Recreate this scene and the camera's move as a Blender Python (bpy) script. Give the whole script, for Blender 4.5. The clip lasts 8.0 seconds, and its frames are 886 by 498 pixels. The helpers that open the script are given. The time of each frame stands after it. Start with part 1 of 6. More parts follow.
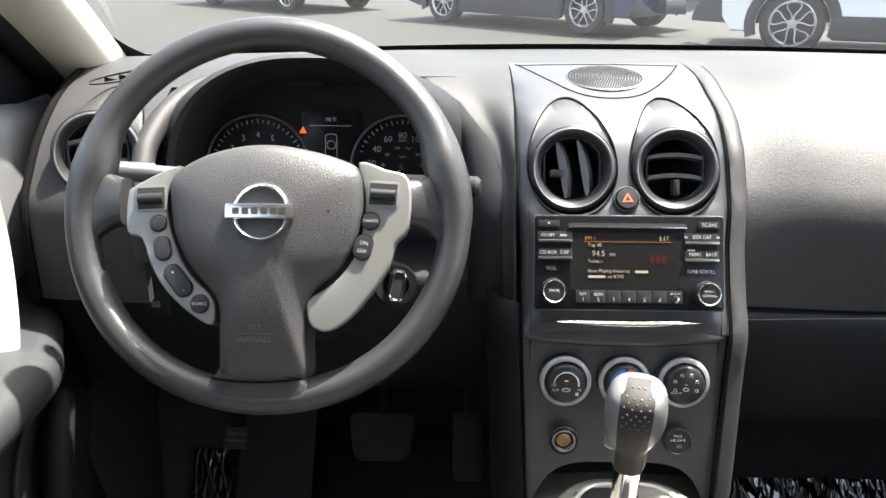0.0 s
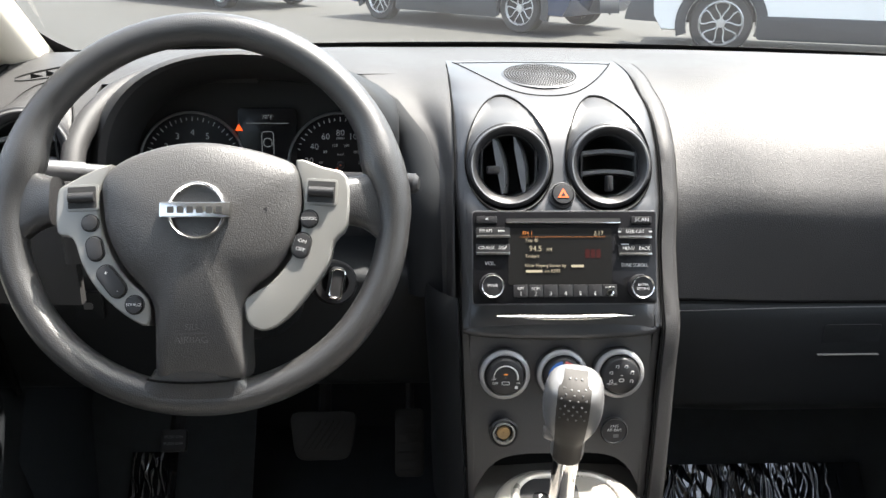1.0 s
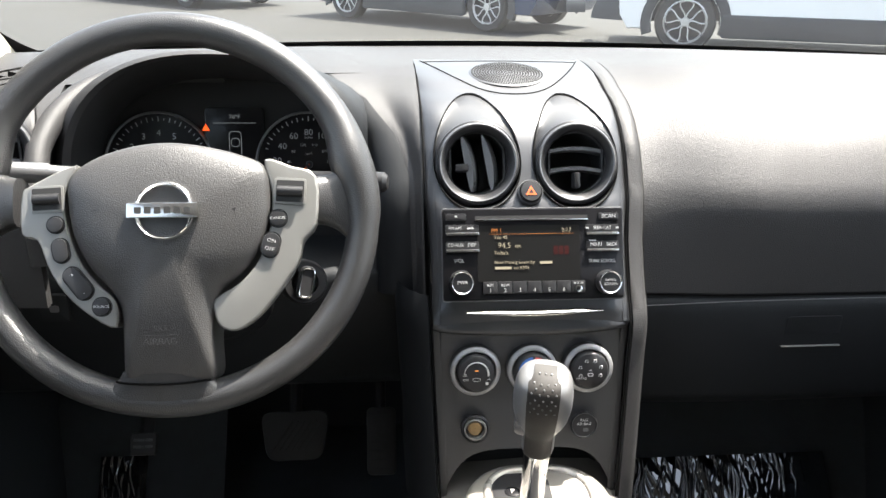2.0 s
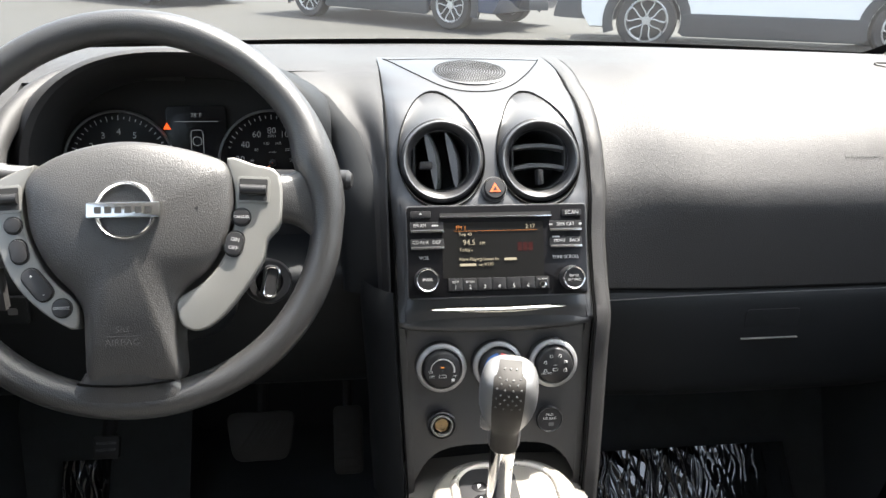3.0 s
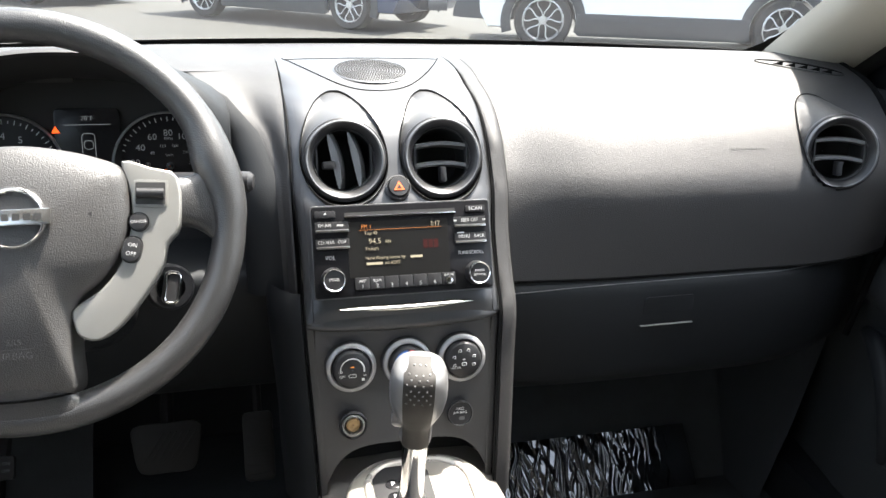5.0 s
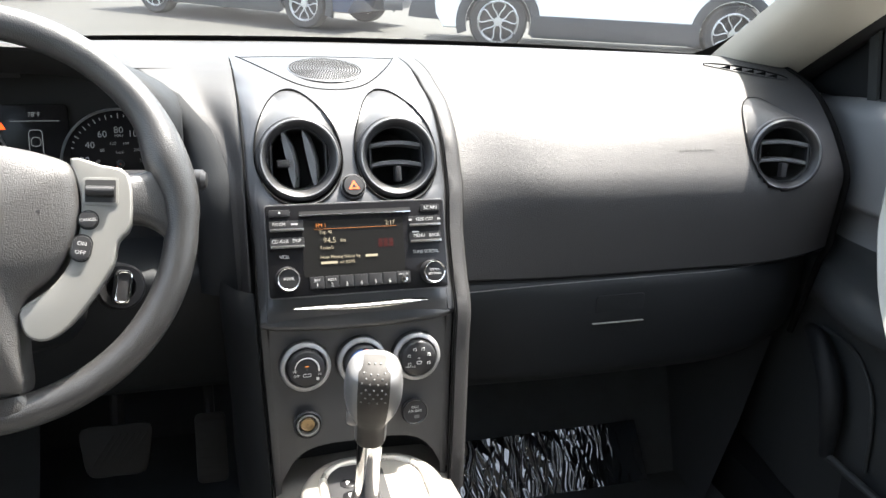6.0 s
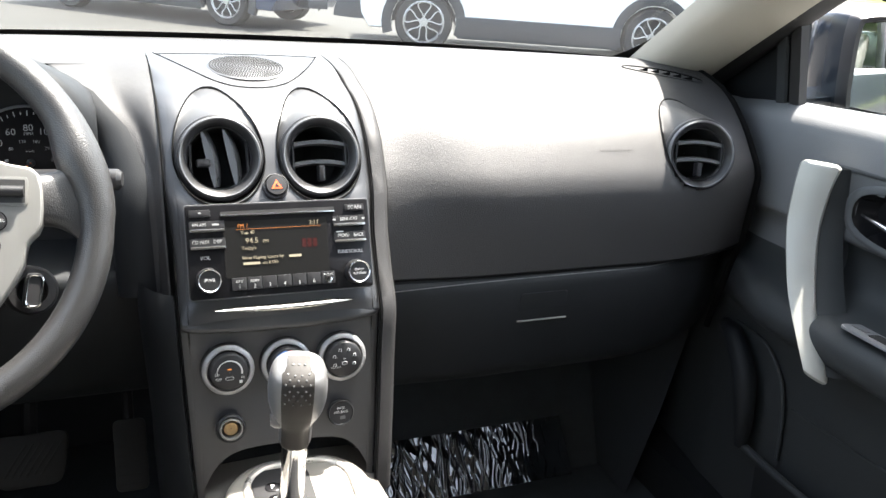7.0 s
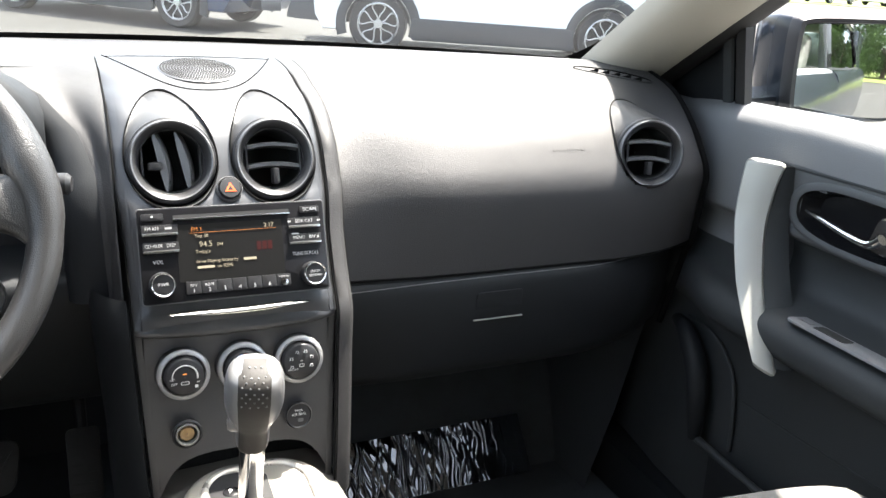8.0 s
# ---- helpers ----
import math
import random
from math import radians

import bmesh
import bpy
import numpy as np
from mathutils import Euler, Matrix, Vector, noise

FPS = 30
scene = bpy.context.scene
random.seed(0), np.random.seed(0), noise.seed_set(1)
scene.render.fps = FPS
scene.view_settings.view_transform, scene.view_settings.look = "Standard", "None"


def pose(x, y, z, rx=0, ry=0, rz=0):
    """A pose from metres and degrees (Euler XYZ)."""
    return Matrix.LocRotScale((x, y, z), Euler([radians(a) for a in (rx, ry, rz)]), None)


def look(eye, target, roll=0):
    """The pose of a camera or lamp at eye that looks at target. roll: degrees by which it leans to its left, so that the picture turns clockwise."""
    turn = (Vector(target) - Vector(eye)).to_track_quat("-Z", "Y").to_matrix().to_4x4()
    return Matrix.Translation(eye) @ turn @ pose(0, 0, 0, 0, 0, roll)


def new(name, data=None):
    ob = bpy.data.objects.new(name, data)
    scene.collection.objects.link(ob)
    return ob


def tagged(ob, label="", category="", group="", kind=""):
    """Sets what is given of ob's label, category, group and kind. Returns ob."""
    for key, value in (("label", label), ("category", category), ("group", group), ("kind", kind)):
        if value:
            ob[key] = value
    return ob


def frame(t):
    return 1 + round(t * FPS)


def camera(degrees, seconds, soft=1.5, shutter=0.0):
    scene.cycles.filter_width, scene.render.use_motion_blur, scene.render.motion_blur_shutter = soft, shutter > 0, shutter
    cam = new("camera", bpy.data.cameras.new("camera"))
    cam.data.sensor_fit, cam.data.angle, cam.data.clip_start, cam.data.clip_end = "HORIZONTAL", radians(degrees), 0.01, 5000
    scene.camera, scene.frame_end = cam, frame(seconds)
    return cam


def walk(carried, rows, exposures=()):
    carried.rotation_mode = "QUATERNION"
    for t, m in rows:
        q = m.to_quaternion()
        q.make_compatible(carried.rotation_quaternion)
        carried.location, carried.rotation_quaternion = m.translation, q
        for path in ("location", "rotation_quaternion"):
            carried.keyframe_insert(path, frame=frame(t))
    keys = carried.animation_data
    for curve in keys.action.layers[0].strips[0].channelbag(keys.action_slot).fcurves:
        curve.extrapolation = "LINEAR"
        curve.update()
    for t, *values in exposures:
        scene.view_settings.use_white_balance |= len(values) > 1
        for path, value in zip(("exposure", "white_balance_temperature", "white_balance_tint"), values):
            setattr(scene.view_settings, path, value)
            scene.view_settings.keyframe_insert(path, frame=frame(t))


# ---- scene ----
from mathutils.bvhtree import BVHTree

cam = camera(56.63, 8.0)
# seconds, place in metres, turn in degrees
ROWS = [
    (0.0, -0.1670, 0.0000, 1.2500, 69.50, -0.00, 1.50),
    (0.5, -0.1661, -0.0003, 1.2493, 69.41, -0.34, -0.21),
    (1.0, -0.1660, -0.0048, 1.2509, 69.35, -0.79, -2.66),
    (2.5, -0.1654, -0.0102, 1.2512, 69.29, -0.92, -5.63),
    (3.0, -0.1650, -0.0121, 1.2513, 69.24, -1.20, -7.27),
    (3.5, -0.1646, -0.0128, 1.2509, 69.23, -1.39, -9.37),
    (4.0, -0.1653, -0.0146, 1.2506, 69.20, -1.36, -9.78),
    (4.5, -0.1640, -0.0156, 1.2507, 69.21, -1.35, -10.75),
    (4.7, -0.1642, -0.0151, 1.2503, 69.31, -1.60, -12.36),
    (5.8, -0.1647, -0.0216, 1.2507, 69.48, -2.17, -15.66),
    (6.0, -0.1650, -0.0206, 1.2507, 69.56, -2.87, -16.86),
    (6.5, -0.1628, -0.0206, 1.2491, 69.79, -3.81, -20.07),
    (7.0, -0.1623, -0.0225, 1.2503, 69.87, -4.17, -21.75),
    (7.5, -0.1629, -0.0291, 1.2510, 70.15, -4.43, -24.30),
    (8.0, -0.1621, -0.0286, 1.2511, 70.20, -4.37, -24.79),
]
walk(cam, [(t, pose(x, y, z, a, b, c)) for t, x, y, z, a, b, c in ROWS], exposures=[(0.0, 2.64), (3.0, 2.68), (4.5, 2.87), (8.0, 3.04)])

# ---- light ----
SUN_AZ, SUN_EL = 60.0, 66.0          # degrees right of straight ahead, above the horizon
world = bpy.data.worlds.new("sky")
scene.world = world
world.use_nodes = True
wn = world.node_tree.nodes
sky = wn.new("ShaderNodeTexSky")
sky.sky_type = "NISHITA"
sky.sun_disc = False
sky.sun_elevation, sky.sun_rotation = radians(SUN_EL), radians(SUN_AZ)
sky.air_density, sky.dust_density, sky.ozone_density = 1.0, 4.0, 0.4
wn["Background"].inputs["Strength"].default_value = 0.15
haze = wn.new("ShaderNodeHueSaturation")          # a milky summer sky
haze.inputs["Saturation"].default_value = 0.6
world.node_tree.links.new(sky.outputs[0], haze.inputs["Color"])
world.node_tree.links.new(haze.outputs[0], wn["Background"].inputs["Color"])
sun = new("sun", bpy.data.lights.new("sun", "SUN"))
sun.data.energy, sun.data.angle, sun.data.color = 4.2, radians(1.0), (1.0, 0.94, 0.86)
sd = Vector((math.sin(radians(SUN_AZ)) * math.cos(radians(SUN_EL)), math.cos(radians(SUN_AZ)) * math.cos(radians(SUN_EL)), math.sin(radians(SUN_EL))))
sun.matrix_basis = look(sd * 30, (0, 0, 0))

# ---- materials ----
def surface(name, color, rough=0.5, metal=0.0, vary=0.12, size=0.05, grain=0.0, bump=0.0, spec=0.5, coat=0.0, cells=False):
    """A paint, plastic or cloth: colour that varies at two scales, gloss that varies, and a fine relief of the given grain in metres."""
    m = bpy.data.materials.new(name)
    m.use_nodes = True
    nt = m.node_tree
    b = nt.nodes["Principled BSDF"]
    b.inputs["Metallic"].default_value = metal
    b.inputs["Specular IOR Level"].default_value = spec
    b.inputs["Coat Weight"].default_value = coat
    co = nt.nodes.new("ShaderNodeTexCoord")
    big = nt.nodes.new("ShaderNodeTexNoise")
    big.inputs["Scale"].default_value, big.inputs["Detail"].default_value = 1.0 / size, 6.0
    nt.links.new(co.outputs["Object"], big.inputs["Vector"])
    ramp = nt.nodes.new("ShaderNodeMix")
    ramp.data_type = "RGBA"
    ramp.inputs["A"].default_value = (*[c * (1 - vary) for c in color], 1)
    ramp.inputs["B"].default_value = (*[min(1, c * (1 + vary)) for c in color], 1)
    nt.links.new(big.outputs["Fac"], ramp.inputs["Factor"])
    nt.links.new(ramp.outputs["Result"], b.inputs["Base Color"])
    rr = nt.nodes.new("ShaderNodeMapRange")
    spread = min(0.08, rough * 0.4)
    rr.inputs["To Min"].default_value, rr.inputs["To Max"].default_value = rough - spread, min(1, rough + spread)
    nt.links.new(big.outputs["Fac"], rr.inputs["Value"])
    nt.links.new(rr.outputs["Result"], b.inputs["Roughness"])
    if grain:
        if cells:
            fine = nt.nodes.new("ShaderNodeTexVoronoi")
            fine.feature = "F1"
            out = fine.outputs["Distance"]
        else:
            fine = nt.nodes.new("ShaderNodeTexNoise")
            fine.inputs["Detail"].default_value = 3.0
            out = fine.outputs["Fac"]
        fine.inputs["Scale"].default_value = 1.0 / grain
        nt.links.new(co.outputs["Object"], fine.inputs["Vector"])
        bp = nt.nodes.new("ShaderNodeBump")
        bp.invert = cells
        bp.inputs["Strength"].default_value, bp.inputs["Distance"].default_value = bump, grain * 0.5
        nt.links.new(out, bp.inputs["Height"])
        nt.links.new(bp.outputs["Normal"], b.inputs["Normal"])
    return m


def glowing(name, color, strength):
    m = bpy.data.materials.new(name)
    m.use_nodes = True
    b = m.node_tree.nodes["Principled BSDF"]
    b.inputs["Base Color"].default_value = (0.006, 0.006, 0.006, 1)
    b.inputs["Specular IOR Level"].default_value = 0.15
    b.inputs["Emission Color"].default_value = (*color, 1)
    b.inputs["Emission Strength"].default_value = strength
    return m


def glass(name, tint=(0.93, 0.97, 0.95), gloss=1.0, veil=0.0):
    """A thin clear pane: light passes straight through, the sky glances off. A veil of glare can be mixed in."""
    m = bpy.data.materials.new(name)
    m.use_nodes = True
    nt = m.node_tree
    nt.nodes.remove(nt.nodes["Principled BSDF"])
    clear, shine = nt.nodes.new("ShaderNodeBsdfTransparent"), nt.nodes.new("ShaderNodeBsdfGlossy")
    clear.inputs["Color"].default_value = (*tint, 1)
    shine.inputs["Roughness"].default_value = 0.01
    lw, mix = nt.nodes.new("ShaderNodeLayerWeight"), nt.nodes.new("ShaderNodeMixShader")
    lw.inputs["Blend"].default_value = 0.5
    pw, ml = nt.nodes.new("ShaderNodeMath"), nt.nodes.new("ShaderNodeMath")
    pw.operation, ml.operation = "POWER", "MULTIPLY_ADD"
    pw.inputs[1].default_value = 4.5
    ml.inputs[1].default_value, ml.inputs[2].default_value = 0.85 * gloss, 0.05 * gloss
    nt.links.new(lw.outputs["Facing"], pw.inputs[0])
    nt.links.new(pw.outputs[0], ml.inputs[0])
    nt.links.new(ml.outputs[0], mix.inputs[0])
    nt.links.new(clear.outputs[0], mix.inputs[1])
    nt.links.new(shine.outputs[0], mix.inputs[2])
    last = mix
    # translucent layer that lifts the darks, standing in for veiling glare
    if veil:
        film_, last = nt.nodes.new("ShaderNodeBsdfTranslucent"), nt.nodes.new("ShaderNodeMixShader")
        film_.inputs["Color"].default_value = (0.70, 0.73, 0.76, 1)
        co, veil_noise, amount = nt.nodes.new("ShaderNodeTexCoord"), nt.nodes.new("ShaderNodeTexNoise"), nt.nodes.new("ShaderNodeMapRange")
        veil_noise.inputs["Scale"].default_value, veil_noise.inputs["Detail"].default_value = 3.0, 5.0
        amount.inputs["To Min"].default_value, amount.inputs["To Max"].default_value = 0.5 * veil, 1.5 * veil
        nt.links.new(co.outputs["Object"], veil_noise.inputs["Vector"])
        nt.links.new(veil_noise.outputs["Fac"], amount.inputs["Value"])
        nt.links.new(amount.outputs[0], last.inputs[0])
        nt.links.new(mix.outputs[0], last.inputs[1])
        nt.links.new(film_.outputs[0], last.inputs[2])
    nt.links.new(last.outputs[0], nt.nodes["Material Output"].inputs["Surface"])
    return m


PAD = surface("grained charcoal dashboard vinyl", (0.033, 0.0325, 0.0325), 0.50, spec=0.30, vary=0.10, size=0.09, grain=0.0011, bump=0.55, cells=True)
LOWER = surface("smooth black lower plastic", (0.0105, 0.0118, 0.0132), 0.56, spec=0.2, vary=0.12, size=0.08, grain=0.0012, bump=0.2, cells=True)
TRIM = surface("dark silver console paint", (0.086, 0.087, 0.090), 0.40, metal=0.75, vary=0.06, size=0.06, grain=0.0006, bump=0.03)
SILVER = surface("silver painted plastic", (0.185, 0.183, 0.172), 0.36, metal=0.25, vary=0.05, size=0.05, grain=0.0005, bump=0.03)
SATIN = surface("satin grey ring paint", (0.13, 0.13, 0.132), 0.32, metal=0.5, vary=0.06, size=0.04)
CHROME = surface("polished chrome", (0.80, 0.80, 0.80), 0.08, metal=1.0, vary=0.03, size=0.03)
BLACK = surface("satin black plastic", (0.021, 0.021, 0.022), 0.38, spec=0.35, vary=0.15, size=0.03)
VOID = surface("matt black duct", (0.016, 0.016, 0.016), 0.8, vary=0.2, size=0.03)
GLOSS = surface("glossy black bezel", (0.010, 0.010, 0.011), 0.20, spec=0.22, vary=0.15, size=0.03)
RIM = surface("grained wheel vinyl", (0.030, 0.0298, 0.0298), 0.33, spec=0.6, vary=0.10, size=0.02, grain=0.0011, bump=0.46, cells=True)
HUB = surface("coarse grained airbag cover", (0.043, 0.0418, 0.0405), 0.42, vary=0.10, size=0.05, grain=0.0011, bump=0.52, cells=True)
BEIGE = surface("beige pillar fabric", (0.46, 0.43, 0.36), 0.75, vary=0.06, size=0.1, grain=0.0012, bump=0.15)
DOOR = surface("grained slate door plastic", (0.150, 0.155, 0.161), 0.60, vary=0.10, size=0.08, grain=0.0014, bump=0.25, cells=True)
# the door plastic again, darkened for the shade under the overhang
DOOR_SHADED = surface("slate door plastic with overhang shade", (0.085, 0.089, 0.093), 0.60, spec=0.35, vary=0.10, size=0.08, grain=0.0014, bump=0.25, cells=True)
# darker copy of the door plastic, for the light falling off low down
DOORLOW = surface("slate door plastic with shade in its colour", (0.029, 0.032, 0.0335), 0.58, spec=0.3, vary=0.10, size=0.08, grain=0.0014, bump=0.25, cells=True)
HANDLE = surface("warm silver handle paint", (0.36, 0.36, 0.33), 0.42, metal=0.3, vary=0.05, size=0.06, grain=0.0005, bump=0.03)
KICK = surface("dark kick panel plastic", (0.035, 0.039, 0.043), 0.6, spec=0.3, vary=0.12, size=0.08)
CARPET = surface("black carpet", (0.044, 0.050, 0.055), 0.95, vary=0.3, size=0.03, grain=0.002, bump=0.6)
RUBBER = surface("black rubber seal", (0.012, 0.0115, 0.011), 0.6, vary=0.15, size=0.03)
RINGSILVER = surface("bright satin ring paint", (0.30, 0.30, 0.30), 0.34, metal=0.35, vary=0.05, size=0.03)
SEAM = surface("black shut line", (0.003, 0.003, 0.003), 0.9, vary=0.1, size=0.03, spec=0.1)
INK = surface("white marking", (0.55, 0.55, 0.54), 0.5, vary=0.05, size=0.02)
ORANGE_INK = surface("orange marking", (0.75, 0.12, 0.03), 0.4, vary=0.05, size=0.02)
CLOTH = surface("grey seat cloth", (0.11, 0.108, 0.102), 0.9, vary=0.12, size=0.02, grain=0.0015, bump=0.4)
ROOFCLOTH = surface("light grey headliner", (0.52, 0.50, 0.46), 0.9, vary=0.06, size=0.1, grain=0.002, bump=0.2)
VANE = surface("satin dark vane plastic", (0.10, 0.10, 0.102), 0.30, vary=0.1, size=0.02)
HOODGREY = surface("slate hood paint", (0.040, 0.041, 0.043), 0.50, spec=0.4, metal=0.1, vary=0.06, size=0.05, grain=0.0006, bump=0.04)
BRIGHT = surface("bright satin metal strip", (0.66, 0.65, 0.63), 0.24, metal=1.0, vary=0.03, size=0.03)
GLASS = glass("window glass")
SCREENGLASS = glass("windscreen glass with glare veil", (0.78, 0.82, 0.80), veil=0.007)

# ---- building helpers ----
WORLD = {}


def thing(name, at, label, category="", group="", kind=""):
    ob = new(name)
    ob.location = at
    ob.empty_display_size = 0.05
    WORLD[ob] = Matrix.Translation(at)
    return tagged(ob, label, category, group, kind)


def part(name, bm, material, parent=None, label="", sharp=35, category="", kind="", group=""):
    """Links a bmesh, in world metres, as one mesh object, under a thing or a part."""
    me = bpy.data.meshes.new(name)
    bmesh.ops.recalc_face_normals(bm, faces=bm.faces)
    bm.to_mesh(me)
    bm.free()
    return place(name, me, material, parent, label, sharp, category, kind, group)


def place(name, me, material, parent=None, label="", sharp=35, category="", kind="", group=""):
    n = len(me.vertices)
    co = np.empty(n * 3)
    me.vertices.foreach_get("co", co)
    co = co.reshape(-1, 3)
    mid = Vector(((co.min(0) + co.max(0)) / 2).tolist())
    me.transform(Matrix.Translation(-mid))
    me.polygons.foreach_set("use_smooth", [True] * len(me.polygons))
    me.set_sharp_from_angle(angle=radians(sharp))
    me.materials.append(material)
    ob = new(name, me)
    ob.matrix_basis = Matrix.Translation(mid)
    WORLD[ob] = Matrix.Translation(mid)
    if parent is not None:
        ob.parent = parent
        ob.matrix_parent_inverse = WORLD[parent].inverted()
    return tagged(ob, label, category, group, kind)


def facing(c, tilt=0.0, turn=0.0):
    """A frame at c whose z points back at the seats, tipped up by tilt degrees and turned by turn degrees; x is right, y up."""
    m = Matrix(((1, 0, 0), (0, 0, -1), (0, 1, 0))).to_4x4()
    return Matrix.Translation(c) @ Matrix.Rotation(radians(turn), 4, "Z") @ Matrix.Rotation(radians(-tilt), 4, "X") @ m


def spline(pts, n):
    """n + 1 points along a smooth line through pts."""
    p = [np.array(q, float) for q in pts]
    p = [2 * p[0] - p[1], *p, 2 * p[-1] - p[-2]]
    out = []
    for i in range(n + 1):
        s = i / n * (len(pts) - 1)
        k = min(int(s), len(pts) - 2)
        t = s - k
        a, b, c, d = p[k:k + 4]
        out.append(0.5 * (2 * b + (c - a) * t + (2 * a - 5 * b + 4 * c - d) * t * t + (3 * b - a - 3 * c + d) * t ** 3))
    return out


def closed_spline(pts, per):
    p = [np.array(q, float) for q in pts]
    n, out = len(p), []
    for k in range(n):
        a, b, c, d = p[k - 1], p[k], p[(k + 1) % n], p[(k + 2) % n]
        for i in range(per):
            t = i / per
            out.append(0.5 * (2 * b + (c - a) * t + (2 * a - 5 * b + 4 * c - d) * t * t + (3 * b - a - 3 * c + d) * t ** 3))
    return out


def loft(sections, ring=False, caps=False, around=False, bm=None):
    """A skin over rows of points; ring: each row closes on itself; around: the last row joins the first."""
    bm = bm or bmesh.new()
    rows = [[bm.verts.new(Vector(p)) for p in s] for s in sections]
    pairs = list(zip(rows, rows[1:])) + ([(rows[-1], rows[0])] if around else [])
    for a, b in pairs:
        m = len(a)
        for i in range(m if ring else m - 1):
            j = (i + 1) % m
            bm.faces.new((a[i], a[j], b[j], b[i]))
    if caps and ring:
        bm.faces.new(rows[0][::-1])
        bm.faces.new(rows[-1])
    return bm


def thick(bm, t):
    """Gives a skin thickness, away from its normals."""
    bmesh.ops.recalc_face_normals(bm, faces=bm.faces)
    bmesh.ops.solidify(bm, geom=bm.faces[:], thickness=t)
    return bm


def lathe(profile, m, seg=32, sweep=360.0, bm=None):
    """Turns (radius, height) pairs round the z axis of m."""
    full = abs(sweep - 360) < 1e-6
    n = seg if full else seg + 1
    rows = [[m @ Vector((r * math.cos(radians(sweep) * i / seg), r * math.sin(radians(sweep) * i / seg), h)) for i in range(n)] for r, h in profile]
    return loft(rows, ring=full, bm=bm)


def slab(outline, m, t, bevel=0.0, seg=2, base=0.0, bm=None):
    """A flat outline in the x-y plane of m, t thick from base, with rounded upper edges."""
    bm = bm or bmesh.new()
    f = bm.faces.new([bm.verts.new(m @ Vector((p[0], p[1], base + t))) for p in outline])
    n = (m.to_3x3() @ Vector((0, 0, 1))).normalized()
    f.normal_update()
    if f.normal.dot(n) < 0:
        f.normal_flip()
    top = set(f.edges)
    got = bmesh.ops.extrude_face_region(bm, geom=[f])
    low = [g for g in got["geom"] if isinstance(g, bmesh.types.BMVert)]
    bmesh.ops.translate(bm, verts=low, vec=-n * t)
    if bevel:
        bmesh.ops.bevel(bm, geom=list(top), offset=bevel, segments=seg, affect="EDGES", profile=0.6, clamp_overlap=True)
    return bm


def rect(w, h, r=0.0, n=4, cx=0.0, cy=0.0):
    """A rectangle outline with rounded corners."""
    if not r:
        return [(cx - w / 2, cy - h / 2), (cx + w / 2, cy - h / 2), (cx + w / 2, cy + h / 2), (cx - w / 2, cy + h / 2)]
    out = []
    for k, (sx, sy) in enumerate(((1, 1), (-1, 1), (-1, -1), (1, -1))):
        for i in range(n + 1):
            a = radians(90 * k + 90 * i / n)
            out.append((cx + sx * (w / 2 - r) + r * math.cos(a), cy + sy * (h / 2 - r) + r * math.sin(a)))
    return out


def oval(a, b, n=32, cx=0.0, cy=0.0):
    return [(cx + a * math.cos(2 * math.pi * i / n), cy + b * math.sin(2 * math.pi * i / n)) for i in range(n)]


def block(c, size, bevel=0.004, m=None, seg=2):
    """A rounded box at c, turned by m."""
    bm = bmesh.new()
    bmesh.ops.create_cube(bm, size=1.0)
    bmesh.ops.scale(bm, vec=size, verts=bm.verts)
    if bevel:
        bmesh.ops.bevel(bm, geom=bm.edges[:], offset=bevel, segments=seg, affect="EDGES", profile=0.6)
    bmesh.ops.transform(bm, matrix=Matrix.Translation(c) @ (m or Matrix()), verts=bm.verts)
    return bm


def tube(path, r, seg=10, closed=False, flat=1.0, bm=None):
    """A round bar along path; r is one radius or one for each point."""
    pts = [Vector(p) for p in path]
    n = len(pts)
    rows, up = [], None
    for i, p in enumerate(pts):
        a, b = pts[i - 1] if (closed or i) else p, pts[(i + 1) % n] if (closed or i < n - 1) else p
        d = (b - a).normalized()
        if up is None:
            up = d.orthogonal().normalized()
        up = (up - d * up.dot(d)).normalized()
        side = d.cross(up)
        rad = r if isinstance(r, (int, float)) else r[i]
        rows.append([p + rad * (math.cos(2 * math.pi * k / seg) * up + flat * math.sin(2 * math.pi * k / seg) * side) for k in range(seg)])
    return loft(rows, ring=True, caps=not closed, around=closed, bm=bm)


def letters(text, m, height, parent, material, align="CENTER", depth=0.0002, squeeze=1.0, name="lettering"):
    """Raised letters in the x-y plane of m."""
    cu = bpy.data.curves.new(name, "FONT")
    cu.offset = -0.012 * height
    cu.body, cu.size, cu.align_x, cu.align_y, cu.extrude, cu.resolution_u = text, height * 1.38, align, "CENTER", depth, 2
    ob = bpy.data.objects.new(name, cu)
    me = bpy.data.meshes.new_from_object(ob)
    bpy.data.objects.remove(ob)
    me.transform(m @ Matrix.Diagonal((squeeze, 1, 1, 1)))
    return place(name, me, material, parent)


def laid(path, obs, way=(0, 0.8, -0.6), proud=0.0003):
    """The path shifted along way until it lies on the nearest of the meshes."""
    way = Vector(way).normalized()
    trees = []
    for ob in obs:
        off = WORLD[ob].translation
        trees.append((off, BVHTree.FromPolygons([v.co[:] for v in ob.data.vertices], [p.vertices[:] for p in ob.data.polygons])))
    out = []
    for p in path:
        o, best = Vector(p) - way * 0.08, None
        for off, tree_ in trees:
            hit, n, _, d = tree_.ray_cast(o - off, way, 0.16)
            if hit is not None and (best is None or d < best):
                best = d
        out.append(o + way * (best - proud) if best is not None else Vector(p))
    return out


